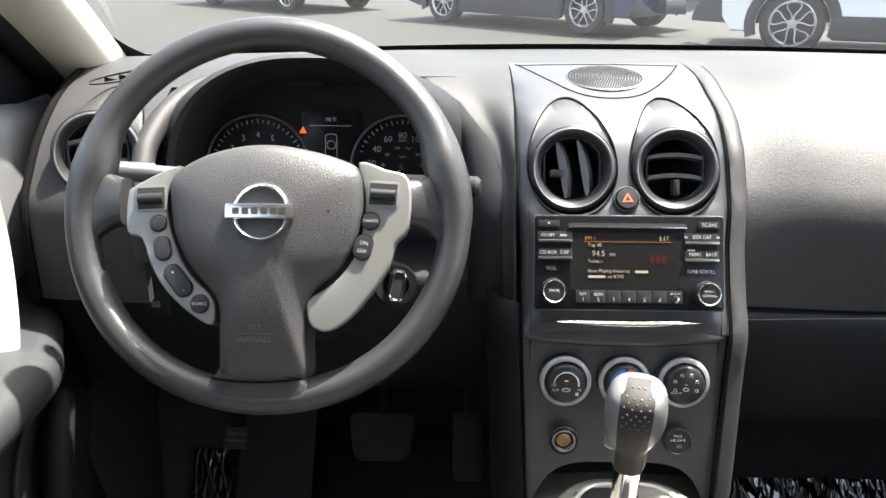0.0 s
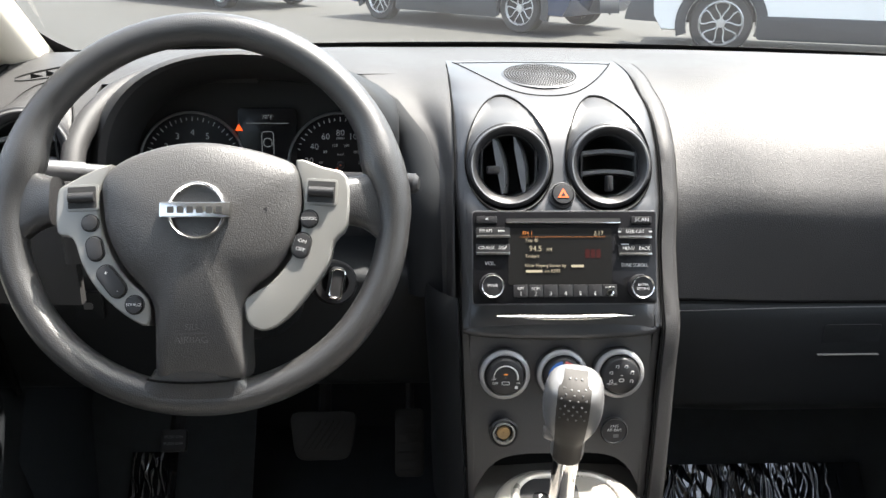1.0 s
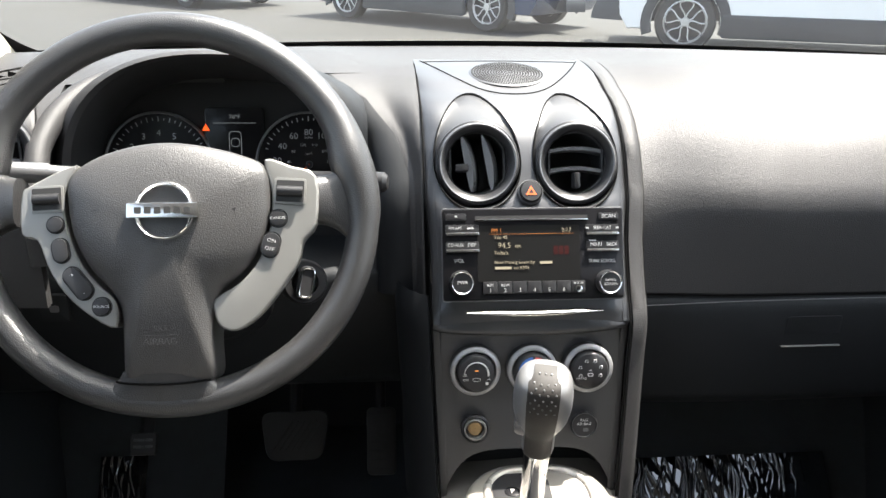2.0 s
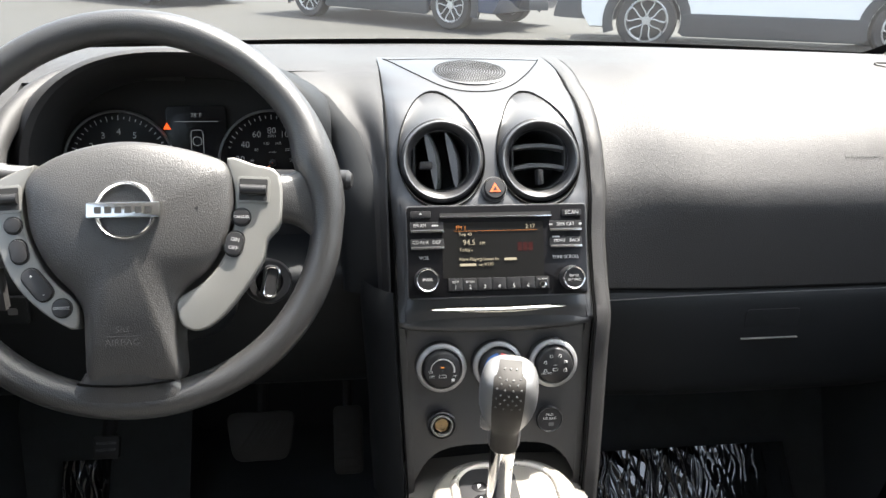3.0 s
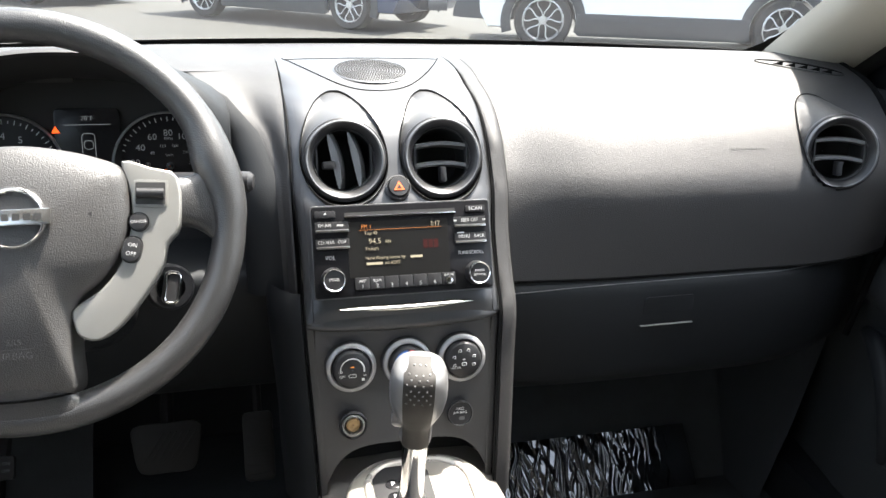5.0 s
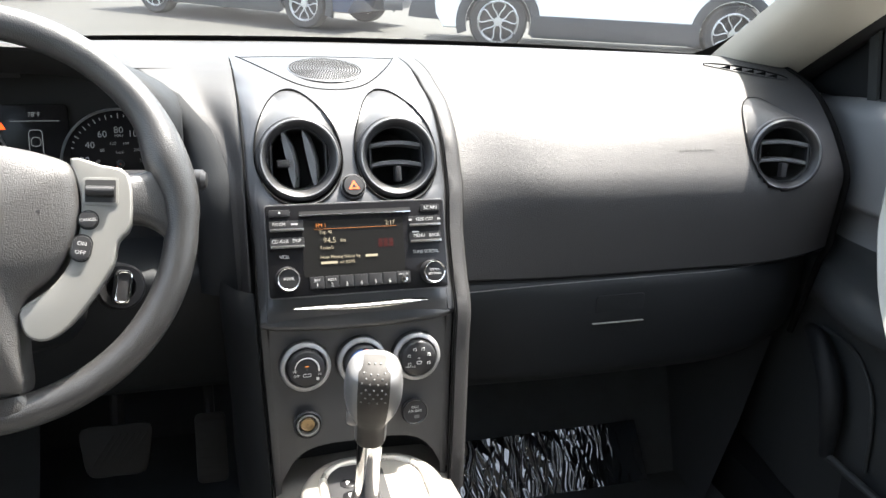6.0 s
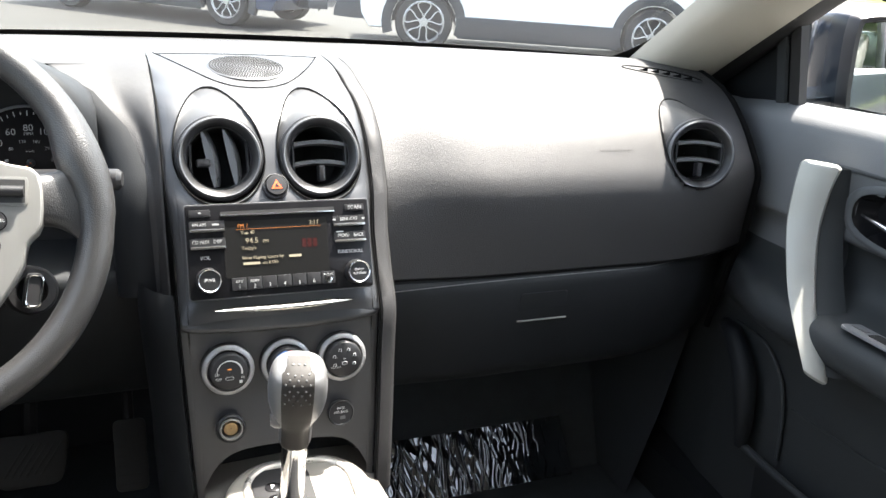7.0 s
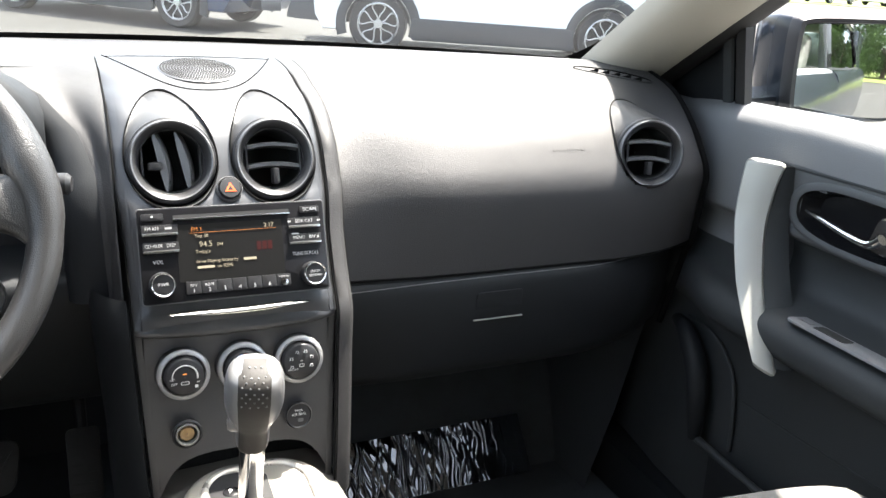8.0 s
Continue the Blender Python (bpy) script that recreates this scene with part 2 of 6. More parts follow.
def at(m, x=0.0, y=0.0, z=0.0, spin=0.0):
    return m @ Matrix.Translation((x, y, z)) @ Matrix.Rotation(radians(spin), 4, "Z")

# ---- dashboard ----
def cowl(x):
    """The foot of the windscreen: how far ahead, for a place across the car."""
    return 1.27 - 0.36 * x * x


FACE = [(1.0, 1.106), (0.93, 1.087), (0.868, 1.053), (0.828, 1.015), (0.809, 0.988), (0.804, 0.955), (0.803, 0.884)]


# the same line close to the centre stack, where the pad falls away
BESIDE = [(1.04, 1.100), (0.960, 1.083), (0.901, 1.053), (0.859, 1.015), (0.838, 0.988), (0.826, 0.955), (0.812, 0.884)]


def dash_row(x):
    """A cut through the dashboard pad from the windscreen back and down to the glove box."""
    c = cowl(x)
    end = max(0.0, (abs(x) - (0.50 if x > 0 else 0.466)) / 0.16)
    turn = end * end * (1.0 if x > 0 else 0.3)
    near = math.exp(-(max(0.0, abs(x) - 0.13) / 0.08) ** 2)
    rows = [(c + 0.02, 1.085), (c, 1.098), (c - 0.05, 1.105 - 0.003 * near), ((c + 1.0) / 2, 1.111 - 0.011 * near)]
    rows += [(y + (ye - y) * near + back * turn, z + (ze - z) * near) for (y, z), (ye, ze), back in zip(FACE, BESIDE, (0.0, 0.004, 0.018, 0.024, 0.026, 0.03, 0.035))]
    return spline([(y, z) for y, z in rows], 44)


def sheet(xs, lo=0, hi=44):
    return [[(x, y, z) for y, z in dash_row(x)[lo:hi + 1]] for x in xs]


def span(a, b, n):
    return [a + (b - a) * i / n for i in range(n + 1)]


# profile of the centre stack: ahead, up
STACK = [(1.08, 1.103), (1.03, 1.1015), (0.98, 1.096), (0.94, 1.087), (0.905, 1.079), (0.876, 1.068), (0.857, 1.052), (0.84, 1.03), (0.822, 1.002), (0.803, 0.975), (0.767, 0.90), (0.76, 0.872), (0.753, 0.825), (0.74, 0.763), (0.728, 0.70), (0.725, 0.66)]


def rolled(z):
    """How far the stack's side edges lie behind its middle."""
    return float(np.interp(z, (0.87, 0.90, 0.958, 0.993, 1.039, 1.068, 1.085, 1.095, 1.103), (0.0, 0.012, 0.018, 0.013, 0.012, 0.020, 0.018, 0.010, 0.0)))


def half_width(z):
    return 0.1055 + 0.0045 * max(0.0, min(1.0, (z - 0.94) / 0.06)) - 0.0085 * max(0.0, min(1.0, (0.87 - z) / 0.18))


dashboard = thing("dashboard", (0, 1.0, 0.7), "charcoal grained vinyl dashboard with round air vents", "dashboard")
SIDE_VENT = {1: facing((0.5535, 0.819, 1.0225), 12, -18), -1: facing((-0.556, 0.843, 1.039), 14, 16)}
END = {1: 0.668, -1: 0.626}


def bored(bm, m, r):
    """Cuts a round hole along the z axis of m."""
    inv = m.inverted()
    gone = [f for f in bm.faces if (inv @ f.calc_center_median()).xy.length < r]
    bmesh.ops.delete(bm, geom=gone, context="FACES")
    return bm


pad = part("passenger_pad", thick(bored(loft(sheet(span(0.131, 0.668, 80))), SIDE_VENT[1], 0.044), 0.012), PAD, dashboard, "soft grained charcoal pad, sunlit on top")
EDGE_Z, EDGE_X = (0.89, 0.95, 0.983, 1.012, 1.046, 1.077, 1.102, 1.106), (-0.123, -0.125, -0.126, -0.127, -0.139, -0.171, -0.229, -0.272)
bm = loft(sheet(span(-END[-1], 0.133, 160), 0, 19))
gone = []
for f in bm.faces:
    c = f.calc_center_median()
    if -0.335 < c.x < float(np.interp(c.z, EDGE_Z, EDGE_X)) - 0.004 and c.y < 1.06:
        gone.append(f)
bmesh.ops.delete(bm, geom=gone, context="FACES")
part("driver_top_pad", thick(bm, 0.012), PAD, dashboard)


def inner_pad():
    """The pad between binnacle and centre stack, and its rolled edge towards the driver."""
    rows, rolls = [], []
    for i in range(16, 45):
        y, z = (float(v) for v in dash_row(-0.112)[i])
        near = float(np.interp(z, [q[1] for q in STACK[::-1]], [q[0] for q in STACK[::-1]])) + rolled(z) + 0.003
        far = float(np.interp(z, EDGE_Z, EDGE_X))
        row = []
        for t in span(0, 1, 12):
            k = min(1.0, t * 1.4)
            k = k * k * (3 - 2 * k) if y < near + 0.06 else 1.0
            x = -0.1115 + (far + 0.1115) * t
            y, z = (float(v) for v in dash_row(x)[i])
            row.append((x, near + (y - near) * k + 0.004 * t ** 3 if k < 1 else y + 0.004 * t ** 3, z))
        roll = [row[-1]]
        for a in (0.2, 0.4, 0.6, 0.8, 1.0, 1.2, 1.4, 1.57):
            roll.append((far - 0.038 * math.sin(a), y + 0.004 + 0.030 * (1 - math.cos(a)), z - 0.006 * (1 - math.cos(a))))
        roll.append((far - 0.042, y + 0.15, z - 0.04))
        rows.append(row)
        rolls.append(roll)
    return loft(rows), loft(rolls)


inner_skin, inner_roll = inner_pad()
part("driver_inner_pad", inner_skin, PAD, dashboard, "", 60)
# this edge turns from the sun; its shade is set by a darker material
part("binnacle_ridge", inner_roll, LOWER, dashboard, "rolled pad edge beside the instruments, shade in its colour", 60)
part("driver_corner_pad", loft(sheet(span(-0.512, -0.466, 10), 18, 21)), PAD, dashboard)
part("driver_side_pad", thick(bored(loft(sheet(span(-END[-1], -0.505, 30), 16, 44)), SIDE_VENT[-1], 0.044), 0.012), PAD, dashboard)

# console side that comes down between driver and centre stack


def stack_side(sign):
    """The padded rail beside the centre stack, from the dashboard top to the tunnel."""
    rows = []
    for y, z in spline(STACK, 48):
        w = half_width(z) + 0.0015
        y = y + rolled(z)
        low = max(0.0, min(1.0, (0.93 - z) / 0.05))
        out = 0.021 if sign > 0 else 0.142 - 0.01 * max(0.0, min(1.0, (0.86 - z) / 0.15)) - w
        deep = 0.16 if sign < 0 else 0.10
        if sign < 0 and z > 0.905:
            continue
        if sign < 0:
            rows.append([(-(w + dx), y + dy, z) for dx, dy in ((0.0008, 0.012), (0.001, 0.003), (0.003, 0.001), (out * 0.3, 0.006), (out * 0.6, 0.018), (out * 0.85, 0.034), (out, 0.05), (out, 0.16))])
            continue
        rows.append([(sign * (w + 0.0006), y + 0.012, z), (sign * (w + 0.0008), y + 0.002, z), (sign * (w + 0.002), y - 0.0002, z), (sign * (w + out * 0.6), y + 0.0008, z),
                     (sign * (w + out * 0.92), y + 0.006, z), (sign * (w + out), y + 0.012, z - 0.001), (sign * (w + out * 1.08), y + 0.03, z - 0.008), (sign * (w + out * 1.1), y + deep, z - 0.03)])
    return loft(rows)


part("console_rail", stack_side(1), PAD, dashboard, "grained rail beside the centre stack", 60)
# the driver's side rail takes the darker plastic, the other one the pad's
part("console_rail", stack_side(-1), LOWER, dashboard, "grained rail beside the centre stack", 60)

for s in (-1, 1):
    rows = [(s * (END[s] + 0.005), y - 0.001, z - 0.002) for y, z in dash_row(s * END[s])[8:]] + [(s * (END[s] + 0.006 - 0.012 * t), 0.845 + 0.02 * t, 0.893 - 0.15 * t) for t in (0.2, 0.5, 1.0)]
    part("end_gap", tube(spline(rows, 60), 0.0045, 8), SEAM, dashboard, "black gap seal between dashboard and door")

# glove box and the lower passenger side
glove = [(0.826, 0.8815), (0.8185, 0.8805), (0.8145, 0.877), (0.812, 0.87), (0.806, 0.86), (0.805, 0.82), (0.812, 0.77), (0.822, 0.745), (0.85, 0.735), (1.0, 0.72)]
glove_box = part("glove_box_door", thick(loft([[(x, y + (0.065 * ((x - 0.45) / 0.2) ** 2 if x > 0.45 else max(0.0, dash_row(x)[44][0] - 0.803)), z + 0.004 * math.sin(x * 3)) for y, z in spline(glove, 40)] for x in span(0.118, 0.655, 24)]), 0.01), LOWER, dashboard, "smooth black glove box door")
rows = [(x, dash_row(x)[44][0] + 0.0002, 0.8825) for x in span(0.132, 0.666, 40)]
part("lid_seam", tube(rows, 0.0016, 6), SEAM, dashboard, "dark gap above the glove box")
gm = facing((0.331, 0.7955, 0.841), -4)
# edge highlight of the lid, drawn as a thin bead of paler plastic
part("lid_lip", tube(laid([(x, 0.802 + 0.065 * max(0.0, (x - 0.45) / 0.2) ** 2, 0.8725 + 0.004 * math.sin(3 * x)) for x in span(0.135, 0.60, 40)], [glove_box]), 0.0006, 8), VANE, glove_box, "thin paler bead added as the lid edge's highlight")
part("latch_recess", slab(rect(0.066, 0.036, 0.005), gm, 0.0012, 0.0005), LOWER, glove_box)
part("latch_lip", slab(rect(0.070, 0.0008, 0.0003, cy=-0.019), gm, 0.005, 0.0003), SILVER, glove_box, "thin bright latch lip")

# driver's knee panel
knee = [(0.93, 0.915), (0.865, 0.905), (0.845, 0.89), (0.85, 0.84), (0.87, 0.78), (0.90, 0.73), (0.98, 0.71)]
part("knee_panel", thick(loft([[(x, y, z) for y, z in spline(knee, 20)] for x in span(-0.66, -0.135, 20)]), 0.01), LOWER, dashboard, "black lower panel under the steering column")
sw = facing((-0.512, 0.842, 0.868), 0)
switch = part("dash_switch", slab(rect(0.03, 0.032, 0.003), sw, 0.006, 0.001), LOWER, dashboard)
part("switch_mark", slab(rect(0.010, 0.008, 0.002), at(sw, 0, 0, 0.006), 0.0004), VANE, switch)


# ---- air vents ----
def vent(name, m, r, parent, egg, upright, tilt_vanes=0.0, skin_mat=None):
    """A round eyeball vent: a moulded teardrop hood, a satin ring, a black barrel and its vanes."""
    body = part(name, loft([[m @ Vector((1.07 * r * math.cos(a), 1.07 * r * math.sin(a), -0.004)) for a in [2 * math.pi * i / 48 for i in range(48)]],
                            [m @ Vector((1.13 * r * math.cos(a), 1.13 * r * math.sin(a), -0.011)) for a in [2 * math.pi * i / 48 for i in range(48)]],
                            [Vector(p).lerp(m @ Vector((1.13 * r * math.cos(a), 1.13 * r * math.sin(a), -0.011)), 0.45) + (m.to_3x3() @ Vector((0, 0, -0.004 * max(0, math.sin(a))))) for p, a in zip(egg, [2 * math.pi * i / 48 for i in range(48)])], egg,
                            [p + (m.to_3x3() @ Vector((0, 0, -0.016))) for p in egg]], ring=True), skin_mat, parent, "teardrop hood round an air vent", 50)
    part("collar", lathe([(1.09 * r, -0.014), (1.10 * r, -0.004), (1.075 * r, -0.0005), (1.04 * r, 0.0)], m, 56), BLACK, body, "dark collar", 60)
    part("ring", lathe([(1.04 * r, -0.003), (1.03 * r, 0.001), (0.985 * r, 0.0030), (0.950 * r, 0.0022)], m, 56), SATIN, body, "satin grey ring", 60)
    part("funnel", lathe([(0.950 * r, 0.0022), (0.90 * r, 0.0008), (0.82 * r, -0.004), (0.795 * r, -0.007)], m, 56), BLACK, body, "dark funnel inside the ring", 60)
    part("inner_ring", lathe([(0.800 * r, -0.0068), (0.787 * r, -0.0058), (0.765 * r, -0.010)], m, 56), SATIN, body, "", 60)
    part("seam", tube([p + (m.to_3x3() @ Vector((0, 0, 0.0008))) for p in egg], 0.0008, 6, closed=True), SEAM, body)
    part("barrel", lathe([(0.775 * r, -0.007), (0.77 * r, -0.03), (0.72 * r, -0.055), (0.001, -0.06)], m, 40), VOID, body)
    for k in (-1, 1):
        if upright:
            o = k * 0.27 * r
            v = at(m, o + 0.02 * r, 0, -0.012, 10) @ Matrix.Rotation(radians(tilt_vanes), 4, "Y")
            n, half = 14, 0.74 * r
            sec = [[v @ Vector((w * 0.13 * r * (1 - 0.8 * abs(s) ** 2.2) + 0.05 * r * (1 - s * s), s * half, h)) for w, h in ((-1, -0.004), (-0.7, 0.004), (0.7, 0.004), (1, -0.004), (0.8, -0.018), (-0.8, -0.018))] for s in [2 * i / n - 1 for i in range(n + 1)]]
        else:
            o = k * 0.26 * r
            n, half = 14, 0.73 * r
            v = at(m, 0, o + 0.02 * r, -0.010)
            sec = [[v @ Vector((s * half, w * 0.075 * r + 0.09 * r * (1 - s * s), h)) for w, h in ((-1, -0.006), (-0.6, 0.003), (0.6, 0.003), (1, -0.004), (0.8, -0.018), (-0.8, -0.018))] for s in [2 * i / n - 1 for i in range(n + 1)]]
        part("vane", loft(sec, ring=True, caps=True), VANE, body, "", 50)
    if upright:
        part("thumb_tab", slab(rect(0.34 * r, 0.20 * r, 0.05 * r), at(m, -0.40 * r, -0.12 * r, -0.014), 0.012, 0.002), BLACK, body)
    else:
        part("thumb_tab", slab(rect(0.17 * r, 0.42 * r, 0.05 * r), at(m, 0.02 * r, -0.46 * r, -0.014), 0.012, 0.002), BLACK, body)
    for s in (-1, 1):
        part("side_cheek", slab(rect(0.05 * r, 0.9 * r), at(m, s * 0.70 * r, 0, -0.014), 0.008), BLACK, body)
    return body


def egg_ring(m, r, up, wide, low, lean, skin):
    """48 points of a teardrop round a vent, dropped on to the surface behind by skin(x, z)."""
    out = []
    for i in range(48):
        a = 2 * math.pi * i / 48
        cx, sy = math.cos(a), math.sin(a)
        u = wide * r * math.copysign(abs(cx) ** 0.9, cx) + lean * r * max(0, sy) ** 2
        v = (up if sy > 0 else low) * r * sy
        p = m @ Vector((u, v, 0))
        out.append(Vector((p.x, skin(p.x, p.z), p.z)))
    return out


ST = spline(STACK, 120)


def stack_y(x, z):
    return float(np.interp(z, [q[1] for q in ST[::-1]], [q[0] for q in ST[::-1]])) + rolled(z) * min(1.0, abs(x / half_width(z))) ** 10 - 0.0016


def pad_y(x, z):
    rows = [q for q in dash_row(max(-END[-1], min(END[1], x))) if q[0] < 1.02][::-1]
    return float(np.interp(z, [q[1] for q in rows], [q[0] for q in rows])) - 0.0022


rows = [(x, pad_y(x, z) + 0.010, z + 0.001) for x, z in ((-0.506, 0.93), (-0.507, 0.975), (-0.508, 1.0), (-0.510, 1.024), (-0.510, 1.043), (-0.500, 1.068), (-0.478, 1.088), (-0.44, 1.100))]
part("binnacle_ridge", tube(spline(rows, 40), 0.0125, 12), PAD, dashboard, "rolled edge beside the instruments", 60)

# ---- centre stack ----
stack = thing("centre_stack", (0, 0.80, 0.66), "dark silver centre stack panel between the seats", "console")
VL, VR = facing((-0.0535, 0.834, 1.029), 19), facing((0.0535, 0.834, 1.029), 19)
VENT_R = 0.0415
bm = bmesh.new()
cols = span(-1, 1, 144)
rows = []
LINE = spline(STACK, 1200)
LINE_Z = np.array([q[1] for q in LINE])
for i in range(301):
    row = []
    for s in cols:
        stop = 0.66 if abs(s) > 0.93 else 0.733 - 0.043 * (abs(s) / 0.93) ** 5
        y, z = (float(v) for v in LINE[int(float(np.sum(LINE_Z > stop)) * i / 300.5)])
        w = half_width(z)
        y += rolled(z) * abs(s) ** 10
        lap = 0.006 * max(0.0, min(1.0, (0.872 - z) / 0.004))
        row.append(bm.verts.new((w * s, y + lap + 0.002 * s ** 12 + 0.001 * s * s, z)))
    rows.append(row)
for a, b in zip(rows, rows[1:]):
    for i in range(len(cols) - 1):
        c = (a[i].co + a[i + 1].co + b[i].co + b[i + 1].co) / 4
        if any((q.x / (1.12 * VENT_R)) ** 2 + (q.z / ((1.37 if q.z > 0 else 1.07) * VENT_R)) ** 2 < 0.98 for q in [c - v.translation for v in (VL, VR)]):
            continue
        bm.faces.new((a[i], a[i + 1], b[i + 1], b[i]))
for v in [v for v in bm.verts if v.is_boundary]:
    for c in (VL.translation, VR.translation):
        dx, dz = v.co.x - c.x, v.co.z - c.z
        rho = math.hypot(dx / (1.12 * VENT_R), dz / ((1.37 if dz > 0 else 1.07) * VENT_R))
        if rho < 1.15:
            x, z = c.x + dx / rho, c.z + dz / rho
            v.co = (x, float(np.interp(z, LINE_Z[::-1], [q[0] for q in LINE[::-1]])) + rolled(z) * abs(x / half_width(z)) ** 10, z)
panel = part("panel", bm, TRIM, stack, "satin dark silver panel", 50)
part("arch_recess", loft([[(0.093 * u, y, z) for u in span(-1, 1, 6)] for y, z in ((0.752, 0.746), (0.768, 0.740), (0.782, 0.70), (0.785, 0.62))]), LOWER, stack, "dark arched recess ahead of the lever", 50)
skins = [o for o in dashboard.children if o.name.split(".")[0] in ("passenger_pad", "driver_top_pad", "driver_inner_pad", "console_rail")] + [panel]
for s in (-1, 1):
    rows = laid([(s * (half_width(z) + 0.0004), y + rolled(z), z) for y, z in spline(STACK, 200) if z < 1.1025], skins)
    part("panel_seam", tube(rows, 0.0009, 6), SEAM, stack, "dark seam beside the centre stack")
rows = laid([(half_width(z) + 0.0215, y + rolled(z) + 0.0085, z) for y, z in spline(STACK, 200) if 0.885 < z < 1.1025], skins)
part("rail_seam", tube(rows, 0.0008, 6), SEAM, dashboard, "dark seam beside the rail")
for name, m, up in (("vent_hood", VL, True), ("vent_hood", VR, False)):
    vent(name, m, VENT_R, panel, egg_ring(m, VENT_R, 1.42, 1.12, 1.13, -0.04, stack_y), up, -20, HOODGREY)

# ---- side vents, demisters and the embossed mark ----
for s in (-1, 1):
    m = SIDE_VENT[s]
    vent("side_vent", m, 0.043, dashboard, egg_ring(m, 0.043, 1.32, 1.06, 0.97, 0.0, pad_y), False, 0, PAD)
    def top_z(x, y):
        rows = [q for q in dash_row(max(-END[-1], min(END[1], x)))][::-1]
        return float(np.interp(y, [q[0] for q in rows], [q[1] for q in rows]))

    def dem_pt(t, off, up=0.0):
        x, y = s * (END[s] - 0.128 + 0.105 * t), 1.002 - 0.050 * t + off
        return x, y, top_z(x, y) + up

    dem = part("demister", loft([[dem_pt(t, 0.013 * math.sin(math.pi * t) ** 0.6 + 0.002, 0.0012), dem_pt(t, 0.0, 0.0024), dem_pt(t, -0.010 * math.sin(math.pi * t) ** 0.6 - 0.001, 0.0012)] for t in span(0, 1, 20)]), PAD, dashboard, "slotted demister outlet", 60)
    part("demister_seam", tube([dem_pt(t, 0.013 * math.sin(math.pi * t) ** 0.6 + 0.002, 0.0012) for t in span(0, 1, 20)], 0.0018, 6), SEAM, dem)
    part("demister_seam", tube([dem_pt(t, -0.010 * math.sin(math.pi * t) ** 0.6 - 0.001, 0.0010) for t in span(0, 1, 20)], 0.0006, 6), VOID, dem)
    for k in range(5):
        t = 0.22 + 0.14 * k
        bm = bmesh.new()
        bm.faces.new([bm.verts.new(dem_pt(t + dt, off, up)) for dt, off, up in ((-0.064, -0.006, 0.0015), (0.060, -0.005, 0.0070), (0.060, -0.006, 0.0015))])
        part("slot", thick(bm, 0.0012), SEAM, dem)
em = Matrix.Translation((0.436, pad_y(0.436, 1.0235) + 0.0036, 1.0235)) @ Matrix.Rotation(radians(-42), 4, "X") @ Matrix(((1, 0, 0), (0, 0, -1), (0, 1, 0))).to_4x4()
for k in range(7):
    part("embossed_bar", slab(rect(0.0050, 0.003, 0.0006), at(em, -0.021 + 0.007 * k, 0.0025, 0.0), 0.0014), PAD, dashboard)
part("embossed_rule", slab(rect(0.05, 0.0006), at(em, 0, -0.001, 0.0), 0.0012), PAD, dashboard)

# ---- steering wheel ----
WC = Vector((-0.348, 0.72, 1.011))
WM = facing(WC, 24)
K = 0.378 / 712


def lift(x, y, h=0.0):
    """A place on the wheel's face, 712 units across with its middle at 476, 385, for a height h above the rim plane."""
    k = 1 - h / 0.755
    return (x - 476) * K * k + 0.181 * (1 - k), (385 - y) * K * k - 0.0745 * (1 - k)


def wheel_xy(pts, h=0.0):
    return [lift(x, y, h) for x, y in pts]


wheel = thing("steering_wheel", WC, "black grained steering wheel with three silver-trimmed spokes", "steering wheel")
n = 96
rows = []
for i in range(n):
    a = 2 * math.pi * i / n
    deg = math.degrees(a) % 360
    fat = 1.0
    for c, w in ((12, 16), (168, 16)):
        fat += 0.14 * math.exp(-((deg - c) / w) ** 2)
    rest = math.exp(-((deg - 17) / 9) ** 2) + math.exp(-((deg - 163) / 9) ** 2)
    R, r = 0.1737 - 0.0065 * math.exp(-((deg - 270) / 45) ** 2) - 0.0040 * rest, (0.0148 + 0.0028 * rest) * fat
    rows.append([WM @ Vector(((R + r * math.cos(b)) * math.cos(a), (R + r * math.cos(b)) * math.sin(a), r * 1.08 * math.sin(b))) for b in [2 * math.pi * k / 20 for k in range(20)]])
rim = part("rim", loft(rows, ring=True, around=True), RIM, wheel, "grained black rim with thumb rests")

hub_line = wheel_xy([(303, 318), (340, 286), (400, 264), (462, 256), (525, 262), (590, 278), (634, 300), (643, 345), (640, 395), (622, 445), (592, 485), (560, 512), (546, 545), (543, 600), (542, 666), (500, 674), (462, 675), (425, 674), (394, 666), (391, 600), (389, 545), (372, 512), (340, 475), (312, 420), (302, 365)], 0.028)
hub_line = closed_spline(hub_line, 4)
hc = Vector(lift(462, 410, 0.035))
rows = []
for s, h in ((1.0, -0.02), (1.0, 0.022), (0.985, 0.027), (0.95, 0.0305), (0.88, 0.034), (0.75, 0.038), (0.55, 0.042), (0.3, 0.044), (0.08, 0.045)):
    rows.append([WM @ Vector((hc.x + (p[0] - hc.x) * s, hc.y + (p[1] - hc.y) * s, h - 0.10 * max(0, -(hc.y + (p[1] - hc.y) * s) - 0.04))) for p in hub_line])
hub = part("airbag_cover", loft(rows, ring=True, caps=True), HUB, wheel, "coarsely grained charcoal airbag cover", 30)

left = wheel_xy([(318, 296), (300, 345), (303, 400), (325, 460), (352, 498), (384, 530), (384, 574), (345, 556), (300, 515), (272, 470), (255, 425), (229, 414), (228, 350), (243, 331)], 0.024)
